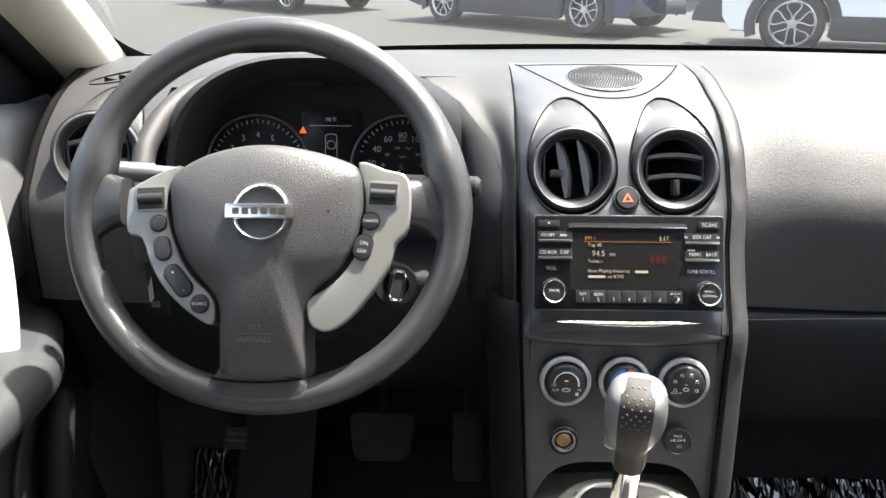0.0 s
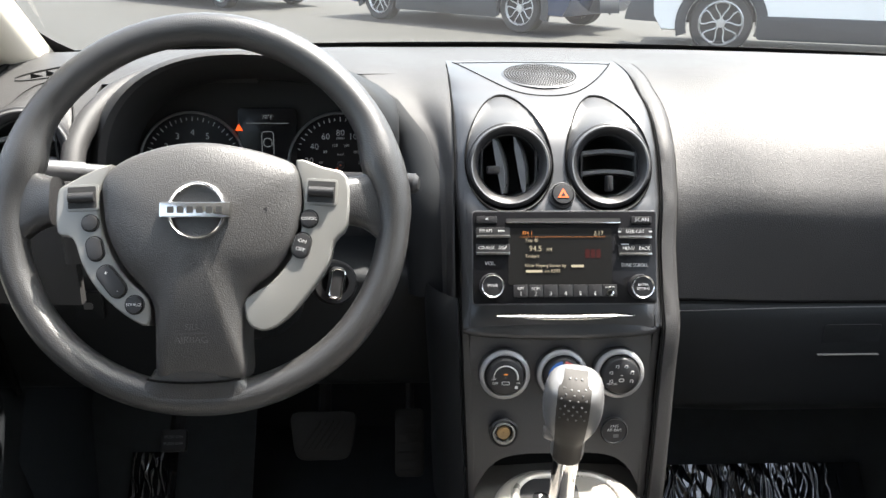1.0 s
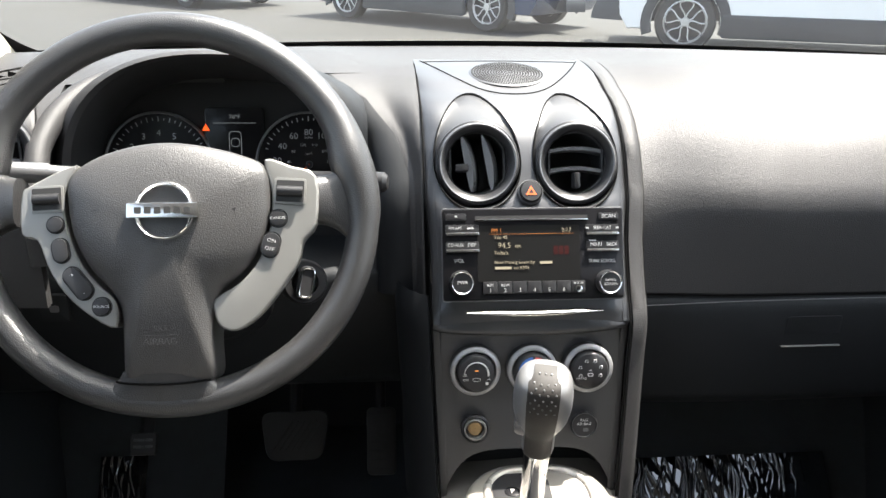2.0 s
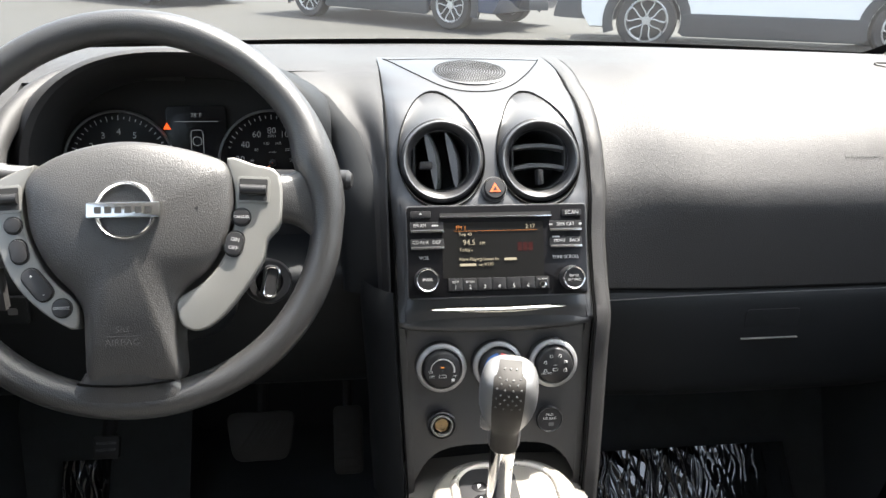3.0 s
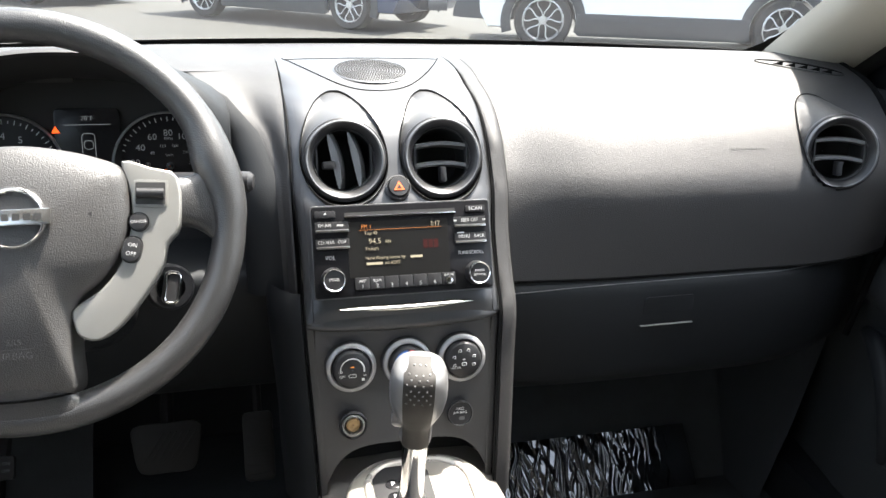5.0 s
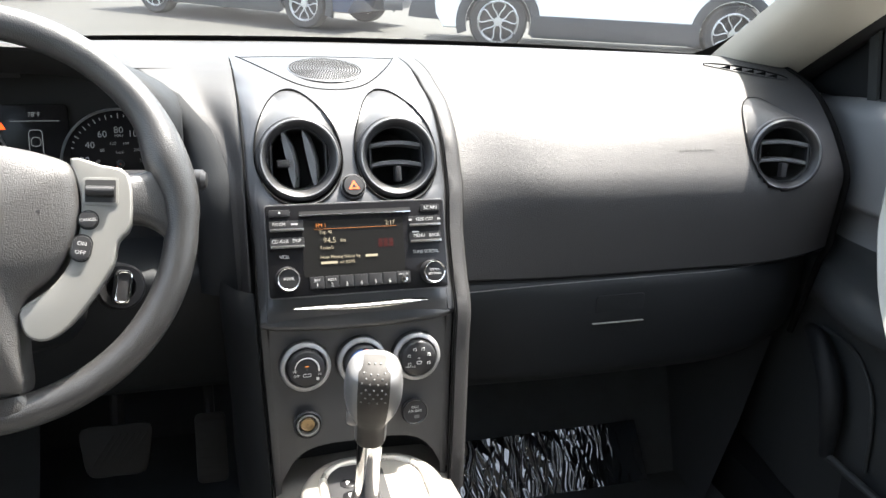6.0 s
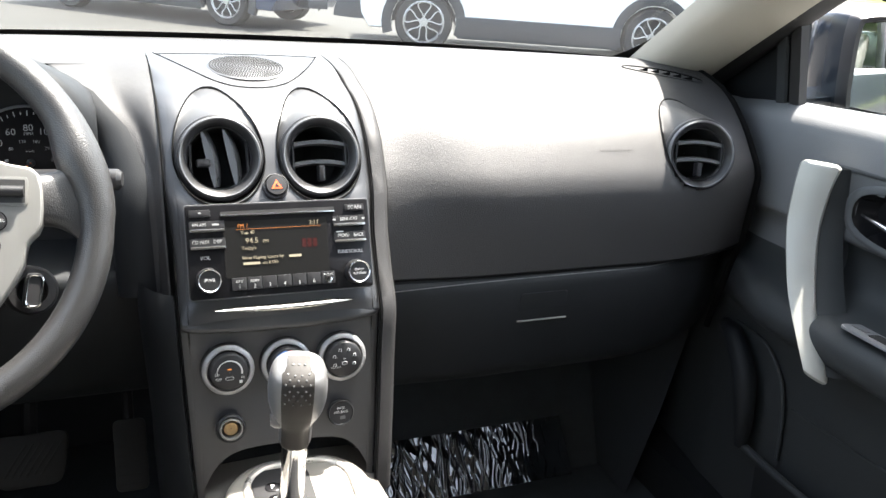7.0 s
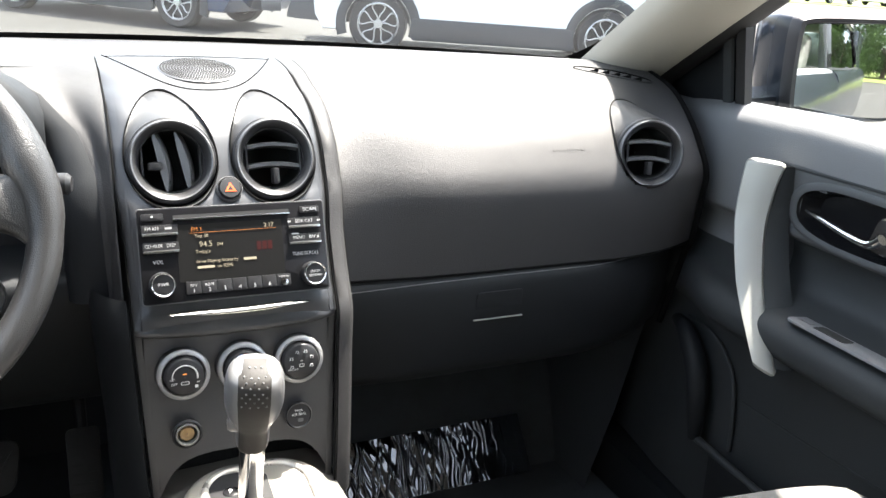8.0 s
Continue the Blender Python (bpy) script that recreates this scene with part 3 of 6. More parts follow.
right = wheel_xy([(633, 288), (680, 300), (722, 318), (722, 400), (700, 430), (690, 468), (660, 515), (620, 562), (584, 584), (556, 575), (547, 552), (549, 528), (592, 500), (625, 458), (643, 400), (645, 345)], 0.024)
sp_l = part("spoke", slab(closed_spline(left, 3), WM, 0.020, 0.004, 3, base=0.006), SILVER, wheel, "silver painted spoke with buttons")
sp_r = part("spoke", slab(closed_spline(right, 3), WM, 0.020, 0.004, 3, base=0.006), SILVER, wheel, "silver painted spoke with buttons")
# grained bridges from rim to spoke and the lower fork
for s in (-1, 1):
    sec = []
    for t in span(0, 1, 8):
        x = s * (0.168 - 0.036 * t)
        w = 0.0225 + 0.026 * (1 - t) ** 2.2
        sec.append([WM @ Vector((x, 0.013 + w * math.copysign(abs(math.cos(b)) ** 0.6, math.cos(b)), -0.001 + (0.010 + 0.009 * t) * math.copysign(abs(math.sin(b)) ** 0.7, math.sin(b)))) for b in [2 * math.pi * k / 16 for k in range(16)]])
    part("bridge", loft(sec, ring=True, caps=True), RIM, wheel)
sec = []
for t in span(0, 1, 10):
    y = -0.139 - 0.027 * t
    w = 0.0370 + 0.010 * t + 0.026 * t ** 2.0
    sec.append([WM @ Vector((-0.0035 + w * math.copysign(abs(math.cos(b)) ** 0.6, math.cos(b)), y, 0.003 + (0.0195 - 0.007 * t) * math.copysign(abs(math.sin(b)) ** 0.7, math.sin(b)))) for b in [2 * math.pi * k / 24 for k in range(24)]])
part("lower_bridge", loft(sec, ring=True, caps=True), RIM, wheel)
part("cover_seam", tube([WM @ Vector((-0.0035 + 0.0405 * u, -0.1470 - 0.0030 * (1 - u * u), 0.0205 - 0.005 * abs(u) ** 6)) for u in span(-1, 1, 24)], 0.0011, 6), SEAM, wheel, "dark gap under the airbag cover")
part("wheel_back", lathe([(0.001, -0.035), (0.05, -0.03), (0.058, -0.01), (0.056, 0.004), (0.001, 0.006)], at(WM, 0, -0.015), 40), BLACK, wheel)

# badge: a plain ring and bar
bz = 0.046
bc = at(WM, *lift(462, 376, bz), bz)
part("badge_ring", lathe([(0.0205, -0.004), (0.0215, 0.001), (0.0238, 0.003), (0.0258, 0.0005), (0.0262, -0.004)], bc, 48), CHROME, hub, "chrome ring badge", 60)
part("badge_bar", slab(rect(0.060, 0.0135, 0.0015), bc, 0.006, 0.0012, base=-0.001), BRIGHT, hub, "plain chrome bar across the badge")
for k in range(6):
    part("badge_mark", slab(rect(0.0056, 0.0056, 0.0008), at(bc, -0.0205 + 0.0082 * k, 0), 0.0005, base=0.0048), VOID, hub)
part("badge_dish", lathe([(0.0212, -0.0035), (0.001, -0.003)], bc, 40), SATIN, hub, "grained dish inside the ring")
# raised words on the lower hub
am = at(WM, *lift(458, 588, 0.034), 0.0378) @ Matrix.Rotation(radians(-4), 4, "X")
letters("SRS", at(am, 0, 0.0055), 0.0055, hub, BLACK)
part("rule", slab(rect(0.030, 0.0006), am, 0.0004), BLACK, hub)
letters("AIRBAG", at(am, 0, -0.0055), 0.0060, hub, BLACK)
for s in (-1, 1):
    hm = at(WM, *lift(463 + s * 114, 375, 0.036), 0.0395)
    part("horn_mark", slab([(-0.004, 0), (0.001, 0.0006), (0.004, 0.002), (0.004, -0.002), (0.001, -0.0006)], hm, 0.0005), BLACK, hub)


def button(x, y, w, h, spin, spoke, mark="", r=None):
    m = at(WM, *lift(x, y, 0.027), 0.026, spin)
    b = part("button", slab(rect(w * K, h * K, r or min(w, h) * K * 0.48, 6), m, 0.003, 0.001), BLACK, spoke, "", 50)
    part("button_surround", slab(rect((w + 5) * K, (h + 5) * K, (r or min(w, h) * K * 0.48) + 2.5 * K, 6), at(m, 0, 0, -0.0002), 0.0006), VOID, spoke)
    if mark:
        for k, line in enumerate(mark.split("|")):
            letters(line, at(m, 0, (0.5 * (len(mark.split("|")) - 1) - k) * 0.0075, 0.0030), 0.0036 if len(line) < 4 else 0.0026, b, INK)
    return b


for x, y, sp in ((269, 354, sp_l), (677, 344, sp_r)):
    m = at(WM, *lift(x, y, 0.027), 0.0262, 3 if x < 400 else -3)
    fr = part("rocker_frame", slab(rect(54 * K, 44 * K, 0.003), m, 0.001, 0.0005), SILVER, sp)
    part("rocker_slot", slab(rect(46 * K, 36 * K, 0.001), m, 0.0012, base=0.0003), VOID, fr)
    part("rocker", tube([m @ Vector((-21 * K, 0, 0.002)), m @ Vector((21 * K, 0, 0.002))], 0.0045, 14), BLACK, fr)
button(283, 398, 25, 25, 0, sp_l)
button(292, 442, 25, 38, 12, sp_l)
button(321, 498, 28, 58, 38, sp_l)
button(360, 538, 28, 28, 0, sp_l, "SOURCE")
button(656, 391, 27, 27, 0, sp_r, "CANCEL")
button(643, 437, 27, 40, -14, sp_r, "ON|OFF")
for (x, y), mk in (((311, 484), "+"), ((331, 514), "-")):
    letters(mk, at(WM, *lift(x, y, 0.029), 0.0292), 0.004, sp_l, INK)

# ---- column, stalks, key ----
column = thing("steering_column", (-0.348, 0.85, 0.90), "black steering column shroud with stalks and ignition lock", "steering column")
cm = facing((-0.348, 0.80, 0.965), 24)
sec = []
for z, a, b in ((-0.12, 0.065, 0.055), (-0.06, 0.075, 0.062), (-0.005, 0.072, 0.058), (0.012, 0.062, 0.05)):
    sec.append([cm @ Vector((a * math.copysign(abs(math.cos(t)) ** 0.7, math.cos(t)), -0.050 + b * math.copysign(abs(math.sin(t)) ** 0.7, math.sin(t)), z)) for t in [2 * math.pi * k / 32 for k in range(32)]])
shroud = part("shroud", loft(sec, ring=True, caps=True), LOWER, column)
for s in (-1, 1):
    base = Vector((-0.348 + s * 0.06, 0.83, 1.018))
    tip = Vector((-0.532, 0.795, 1.034)) if s < 0 else Vector((-0.150, 0.80, 1.018))
    st = part("stalk", tube([base, base.lerp(tip, 0.35), base.lerp(tip, 0.6), base.lerp(tip, 0.62), base.lerp(tip, 0.97), tip], [0.007, 0.0075, 0.0085, 0.0102, 0.0105, 0.007], 18), SATIN if s < 0 else BLACK, column, "grey lighting stalk" if s < 0 else "black wiper stalk")
km = facing((-0.238, 0.792, 0.913), 20, 12)
lock = part("ignition_lock", lathe([(0.024, -0.03), (0.0235, 0.004), (0.021, 0.008), (0.014, 0.008), (0.012, 0.003), (0.001, 0.003)], km, 32), BLACK, column, "black ignition lock", 50)
part("key_head", slab(rect(0.016, 0.034, 0.006), at(km, 0, 0, 0.008, -14), 0.014, 0.004, 3), BLACK, lock, "dark key knob with chrome edge", 50)
part("key_edge", tube([at(km, 0, 0, 0.0225, -14) @ Vector((*p, 0)) for p in rect(0.013, 0.030, 0.005, 5)], 0.0012, 8, closed=True), CHROME, lock)

# ---- instrument cluster ----
binnacle = thing("instrument_binnacle", (-0.345, 0.93, 0.93), "arched charcoal binnacle hooding the instruments", "instrument panel")


def arch(cx, cz, a, b, y, n=40, p=0.85):
    out = []
    for i in range(n + 1):
        t = math.pi * i / n
        out.append((cx - a * math.copysign(abs(math.cos(t)) ** p, math.cos(t)), y, cz + b * math.sin(t) ** p))
    return out


def arch_row(a, b, y, drop, cx=-0.335, cz=0.985):
    up = arch(cx, cz, a, b, y)
    return [(cx - a, y, cz - drop)] + up + [(cx + a, y, cz - drop)]


outer = [arch_row(0.24, 0.113, 1.10, 0.12), arch_row(0.222, 0.116, 1.03, 0.12), arch_row(0.205, 0.128, 0.985, 0.12), arch_row(0.194, 0.142, 0.94, 0.12), arch_row(0.183, 0.150, 0.905, 0.12), arch_row(0.174, 0.153, 0.888, 0.12), arch_row(0.165, 0.150, 0.882, 0.12), arch_row(0.158, 0.146, 0.888, 0.12)]
outer = [[(min(x, -0.170 + 0.45 * max(0.0, y - 0.94)), y, z) for x, y, z in row] for row in outer]
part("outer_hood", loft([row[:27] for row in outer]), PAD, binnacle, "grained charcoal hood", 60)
# same hood, with the flank's shade put in as a darker material
part("hood_flank", loft([row[26:] for row in outer]), LOWER, binnacle, "right flank of the hood, shade in its colour", 60)
inner = [arch_row(0.158, 0.146, 0.888, 0.12), arch_row(0.155, 0.138, 0.90, 0.11), arch_row(0.152, 0.115, 0.955, 0.10), arch_row(0.150, 0.108, 0.985, 0.10), arch_row(0.150, 0.098, 1.03, 0.10)]
part("inner_hood", loft(inner), VOID, binnacle, "matt black inner hood", 60)
GM = facing((-0.345, 0.968, 1.002), 12)
face = part("cluster_face", slab(rect(0.34, 0.196, 0.02), GM, 0.004, base=-0.012), VOID, binnacle)


def gauge(cx, cy, r, numbers, start, stop, small=()):
    m = at(GM, cx, cy, -0.006)
    g = part("gauge", lathe([(r * 1.03, -0.003), (r * 1.03, 0.004), (r * 0.98, 0.003), (r * 0.97, -0.001), (0.001, -0.001)], m, 56), GLOSS, binnacle, "round black dial", 40)
    part("bezel", lathe([(r * 1.0, 0.004), (r * 1.025, 0.006), (r * 1.05, 0.004), (r * 1.05, 0.0)], m, 56), RINGSILVER, g, "thin satin bezel")
    k = len(numbers)
    for i, s in enumerate(numbers):
        a = radians(start + (stop - start) * i / (k - 1))
        letters(s, at(m, 0.63 * r * math.cos(a), 0.63 * r * math.sin(a), 0.0002), 0.0078, g, INK)
    for i in range(4 * (k - 1) + 1):
        a = start + (stop - start) * i / (4 * (k - 1))
        part("tick", slab(rect(0.0055 if i % 2 == 0 else 0.003, 0.0009), at(m, 0.90 * r * math.cos(radians(a)), 0.90 * r * math.sin(radians(a)), -0.0008, a), 0.0004), INK, g)
    for i, s in enumerate(small):
        a = radians(start + (stop - start) * i / (len(small) - 1))
        letters(s, at(m, 0.40 * r * math.cos(a), 0.40 * r * math.sin(a), 0.0002), 0.0035, g, INK)
    return g, m


tach, tm = gauge(-0.073, -0.009, 0.061, ["1", "2", "3", "4", "5", "6", "7"], 173, 7)
letters("r/min x1000", at(tm, 0, 0.024, 0.0002), 0.003, tach, INK)
speedo, sm = gauge(0.1035, -0.009, 0.061, ["20", "40", "60", "80", "100", "120", "140"], 173, 7, ["40", "80", "120", "160", "200", "240"])
letters("MPH", at(sm, 0, 0.032, 0.0002), 0.0035, speedo, INK)
letters("km/h", at(sm, 0, 0.013, 0.0002), 0.003, speedo, INK)
part("needle", slab([(-0.004, -0.001), (0.04, -0.0005), (0.04, 0.0005), (-0.004, 0.001)], at(sm, 0, 0, 0.003, 222), 0.001), ORANGE_INK, speedo, "orange needle")
part("needle_cap", lathe([(0.0045, 0), (0.004, 0.005), (0.001, 0.006)], sm, 24), BLACK, speedo)
dm = at(GM, 0.017, 0.022, -0.006)
disp = part("trip_display", slab(rect(0.070, 0.075, 0.006), dm, 0.004, 0.001), GLOSS, binnacle, "dark trip display")
SCREEN_INK = glowing("pale display glow", (0.55, 0.6, 0.62), 0.05)
letters("78°F", at(dm, 0, 0.026, 0.0045), 0.0052, disp, SCREEN_INK)
part("display_rule", slab(rect(0.05, 0.0006, cy=0.019), dm, 0.0003, base=0.004), SCREEN_INK, disp)
for w, h, cy in ((0.014, 0.034, -0.008), (0.010, 0.010, -0.004)):
    part("car_outline", tube([at(dm, 0, cy, 0.0045) @ Vector((*p, 0)) for p in rect(w, h, 0.004, 3)], 0.0004, 6, closed=True), SCREEN_INK, disp)
part("warning_light", slab([(-0.0045, -0.004), (0.0045, -0.004), (0, 0.004)], at(dm, -0.034, 0.014, 0.004), 0.0005), glowing("orange warning glow", (1.0, 0.10, 0.015), 0.30), disp, "orange warning triangle")

# ---- speaker and buttons on the stack ----
sp_m = Matrix.Translation((0, 0.995, 1.0970)) @ Matrix.Rotation(radians(8.5), 4, "X")
grille = part("speaker_grille", lathe([(0.047, -0.004), (0.047, 0.0010), (0.045, 0.0020), (0.001, 0.0028)], sp_m, 48), TRIM, panel, "perforated round speaker grille")
bm = bmesh.new()
for k in range(1, 14):
    rr = 0.0033 * k
    for j in range(int(round(6.28 * rr / 0.0031))):
        a = 2 * math.pi * j / int(round(6.28 * rr / 0.0031))
        lathe([(0.0011, -0.0002), (0.00105, 0.0003), (0.0001, 0.0003)], sp_m @ Matrix.Translation((rr * math.cos(a), rr * math.sin(a), 0.0029 - 0.008 * rr)), 6, bm=bm)
tagged(part("perforation", bm, VOID, grille), kind="stuff")
line = []
for i in range(41):
    s = i / 20 - 1
    u = 0.93 * s
    y = 0.930 + 0.138 * abs(s) ** 2.3
    q = min(LINE, key=lambda q: abs(q[0] + rolled(q[1]) * abs(u) ** 10 - y))
    line.append((half_width(q[1]) * u, y, float(q[1])))
part("seam", tube(laid(line, skins, (0, 0.3, -0.95)), 0.0008, 6), SEAM, panel, "dark seam under the speaker lid")
line = [(0.1005 * u, 1.070 - 0.010 * u * u, 1.11) for u in span(-1, 1, 24)]
part("seam", tube(laid(line, skins, (0, 0.0, -1.0)), 0.0006, 6), SEAM, panel, "fine seam behind the speaker lid")
hz = facing((0.001, 0.8165, 1.001), 34)
haz = part("hazard_button", lathe([(0.0115, -0.008), (0.0115, 0.004), (0.0105, 0.0055), (0.001, 0.006)], hz, 32), BLACK, panel, "round black hazard button", 50)
part("hazard_ring", lathe([(0.0115, 0.0), (0.0125, 0.003), (0.0135, 0.002), (0.0138, -0.006)], hz, 32), SATIN, haz)
part("hazard_triangle", slab([(-0.0058, -0.0045), (0.0058, -0.0045), (0, 0.0055)], at(hz, 0, 0, 0.0055), 0.0008), ORANGE_INK, haz, "red triangle")
part("hazard_triangle_inner", slab([(-0.0028, -0.0028), (0.0028, -0.0028), (0, 0.0022)], at(hz, 0, 0, 0.0064), 0.0002), BLACK, haz)

# ---- radio ----
RM = facing((0.0, 0.7805, 0.9445), 22)
KR = 0.1895 / 329


def rxy(x, y):
    return (x - 1109) * KR, (464 - y) * KR


radio = thing("car_radio", RM.translation, "black car radio with colour display and chrome-edged knobs", "car radio")
fascia = part("fascia", slab(rect(0.1895, 0.094, 0.003), RM, 0.010, 0.0012, base=-0.004), GLOSS, radio, "glossy black radio fascia")
RF = at(RM, 0, 0, 0.006)
part("edge_trim", tube([at(RM, 0, 0, 0.0045) @ Vector((*p, 0)) for p in rect(0.1905, 0.095, 0.003, 4)], 0.0008, 6, closed=True), SATIN, radio)
x, y = rxy(1100, 462)
SCREEN = glowing("dim display", (0.10, 0.085, 0.06), 0.006)
screen = part("display", slab(rect(0.107, 0.058, 0.002, cx=x, cy=y), RF, 0.0006, base=-0.0003), SCREEN, radio, "dark lit display")
AMBER = glowing("amber display text", (1.0, 0.36, 0.09), 0.16)
PALE = glowing("pale display text", (0.9, 0.78, 0.55), 0.14)
REDGLOW = glowing("dim red display", (0.6, 0.03, 0.02), 0.02)
for txt, px_, py_, h, mt, al in (("FM 1", 1032, 421, 0.0042, AMBER, "LEFT"), ("2:17", 1178, 421, 0.0046, PALE, "RIGHT"), ("Top 40", 1037, 433, 0.0036, PALE, "LEFT"), ("94.5", 1044, 448, 0.0060, PALE, "LEFT"), ("FM", 1075, 450, 0.0036, PALE, "LEFT"),
                                 ("Today's", 1037, 461, 0.0036, PALE, "LEFT"), ("Now Playing Issues by", 1037, 478, 0.0036, PALE, "LEFT"), ("on KS95", 1072, 488, 0.0036, PALE, "LEFT")):
    letters(txt, at(RF, *rxy(px_, py_), 0.0008), h, screen, mt, al, squeeze=0.95)
for px_, py_, w in ((1131, 479, 0.013), (1053, 488, 0.017)):
    part("name_bar", slab(rect(w, 0.0026), at(RF, *rxy(px_, py_), 0.0006), 0.0002), PALE, screen)
part("rule", slab(rect(0.088, 0.0003), at(RF, *rxy(1105, 427), 0.0006), 0.0002), AMBER, screen)
for k in range(3):
    part("red_figure", slab(rect(0.0045, 0.009, 0.001), at(RF, *rxy(1149 + 10 * k, 457), 0.0004), 0.0001), REDGLOW, screen)
part("disc_slot", slab(rect(0.118, 0.0045, 0.001), at(RF, *rxy(1106, 398), 0), 0.0008, base=-0.0004), VOID, radio)
part("slot_lip", slab(rect(0.118, 0.0016, 0.0005), at(RF, *rxy(1106, 402), 0), 0.0022, 0.0006), CHROME, radio, "bright slot lip")
for px_, py_, w, txt in ((969, 396, 0.021, ""), (1247, 397, 0.021, "SCAN")):
    b = part("key_button", slab(rect(w, 0.007, 0.001), at(RF, *rxy(px_, py_)), 0.0015, 0.0005), BLACK, radio)
    if txt:
        letters(txt, at(RF, *rxy(px_, py_), 0.0018), 0.0042, b, INK)
    else:
        part("eject_mark", slab([(-0.0016, 0), (0.0016, 0), (0, 0.002)], at(RF, *rxy(px_, py_), 0.0015), 0.0002), INK, b)
for px_, py_, a, b_ in ((980, 426, "FM·AM", ""), (980, 456, "CD·AUX", "DISP"), (1235, 428, "SEEK·CAT", ""), (1235, 458, "MENU", "BACK")):
    w = 0.0345
    k = part("bar_button", slab(rect(w, 0.0030, 0.0008), at(RF, *rxy(px_, py_)), 0.0028, 0.0009), BRIGHT, radio, "chrome bar button")
    part("button_face", slab(rect(w, 0.0085, 0.001), at(RF, *rxy(px_, py_ - 9)), 0.001, 0.0004), BLACK, k)
    if b_:
        letters(a, at(RF, *rxy(px_ - 12, py_ - 10), 0.0012), 0.0038, k, INK, squeeze=0.85)
        letters(b_, at(RF, *rxy(px_ + 17, py_ - 10), 0.0012), 0.0038, k, INK, squeeze=0.85)
    else:
        letters(a, at(RF, *rxy(px_ - (13 if a[0] == "F" else 0), py_ - 10), 0.0012), 0.0038, k, INK, squeeze=0.85)
        for d in ((-28, 28) if a[0] == "S" else (12, 18)):
            way = 1 if d > 0 else -1
            for o in (0.0, 0.0017):
                part("arrow_mark", slab([(way * (o - 0.0016), -0.0013), (way * o, 0), (way * (o - 0.0016), 0.0013)], at(RF, *rxy(px_ + d, py_ - 10), 0.001), 0.0002), INK, k)
letters("VOL", at(RF, *rxy(974, 474), 0.0002), 0.004, radio, INK)
letters("TUNE·SCROLL", at(RF, *rxy(1234, 478), 0.0002), 0.0038, radio, INK, squeeze=0.85)
part("print_bar", slab(rect(0.0075, 0.0016), at(RF, *rxy(1217, 441), 0.0), 0.0002), INK, radio)
for px_, py_, words in ((977, 513, ("PWR",)), (1243, 516, ("ENTER", "SETTING"))):
    m = at(RF, *rxy(px_, py_))
    kn = part("knob", lathe([(0.0128, 0), (0.0128, 0.003), (0.0118, 0.012), (0.0095, 0.0128), (0.001, 0.0125)], m, 40), BLACK, radio, "black knob with chrome ring", 50)
    part("knob_ring", lathe([(0.0119, 0.0105), (0.0121, 0.0128), (0.0112, 0.0142), (0.0100, 0.0134), (0.0098, 0.012)], m, 40), CHROME, kn, "", 60)
    for i, wd in enumerate(words):
        letters(wd, at(m, 0, (0.5 * (len(words) - 1) - i) * 0.0042, 0.0128), 0.0036 if len(words) == 1 else 0.0026, kn, INK)
for i in range(7):
    px_ = 1029 + 26.6 * i
    b = part("preset_button", slab(rect(0.0148, 0.0125, 0.001), at(RF, *rxy(px_, 523)), 0.0018, 0.0006), BLACK, radio)
    if i < 6:
        letters(str(i + 1), at(RF, *rxy(px_, 528), 0.002), 0.0042, b, INK)
    if i in (0, 1):
        letters(("RPT", "RDM")[i], at(RF, *rxy(px_, 519), 0.002), 0.0030, b, INK)
    if i == 6:
        letters("AUX IN", at(RF, *rxy(px_, 517), 0.002), 0.0022, b, INK)
        part("socket", lathe([(0.0038, 0), (0.0038, 0.0016), (0.0026, 0.0018), (0.0022, 0.0004), (0.0001, 0.0004)], at(RF, *rxy(px_, 527), 0.0018), 20), CHROME, b, "small round socket")

# pocket lid under the radio with its bright strip
lidm = facing((0, 0.7585, 0.8865), 14)
rows = []
for u in span(-1, 1, 40):
    sag = 0.004 * u * u
    e = 1 - abs(u) ** 10
    row = []
    for y, z, k in ((0.7705, 0.8985, 0.0), (0.7665, 0.8975, 0.4), (0.7655, 0.892, 0.8), (0.7635, 0.884, 0.9), (0.7600, 0.876, 1.0), (0.7565, 0.869, 1.0), (0.7560, 0.8645, 1.0), (0.7585, 0.8615, 1.0), (0.768, 0.8595, 1.0), (0.779, 0.8585, 1.0)):
        row.append(((half_width(z) - 0.0006) * u, y + rolled(z) * abs(u) ** 10 + 0.003 * u * u + 0.006 * (1 - e) * k, z + sag * max(0.0, (0.89 - z) / 0.03)))
    rows.append(row)
tray = part("pocket_lid", loft(rows), TRIM, stack, "dark silver pocket lid", 50)
part("bright_strip", loft([[lidm @ Vector((x, 0.0015 + 0.0026 * (x / 0.07) ** 2 + h * (1.04 - (x / 0.0715) ** 4), 0.0045 + d)) for h, d in ((-0.0030, -0.002), (-0.0024, 0.0040), (-0.001, 0.0058), (0.0010, 0.0056), (0.0026, 0.0035), (0.0032, -0.003))] for x in span(-0.0715, 0.0715, 36)]), BRIGHT, tray, "curved bright metal strip", 60)

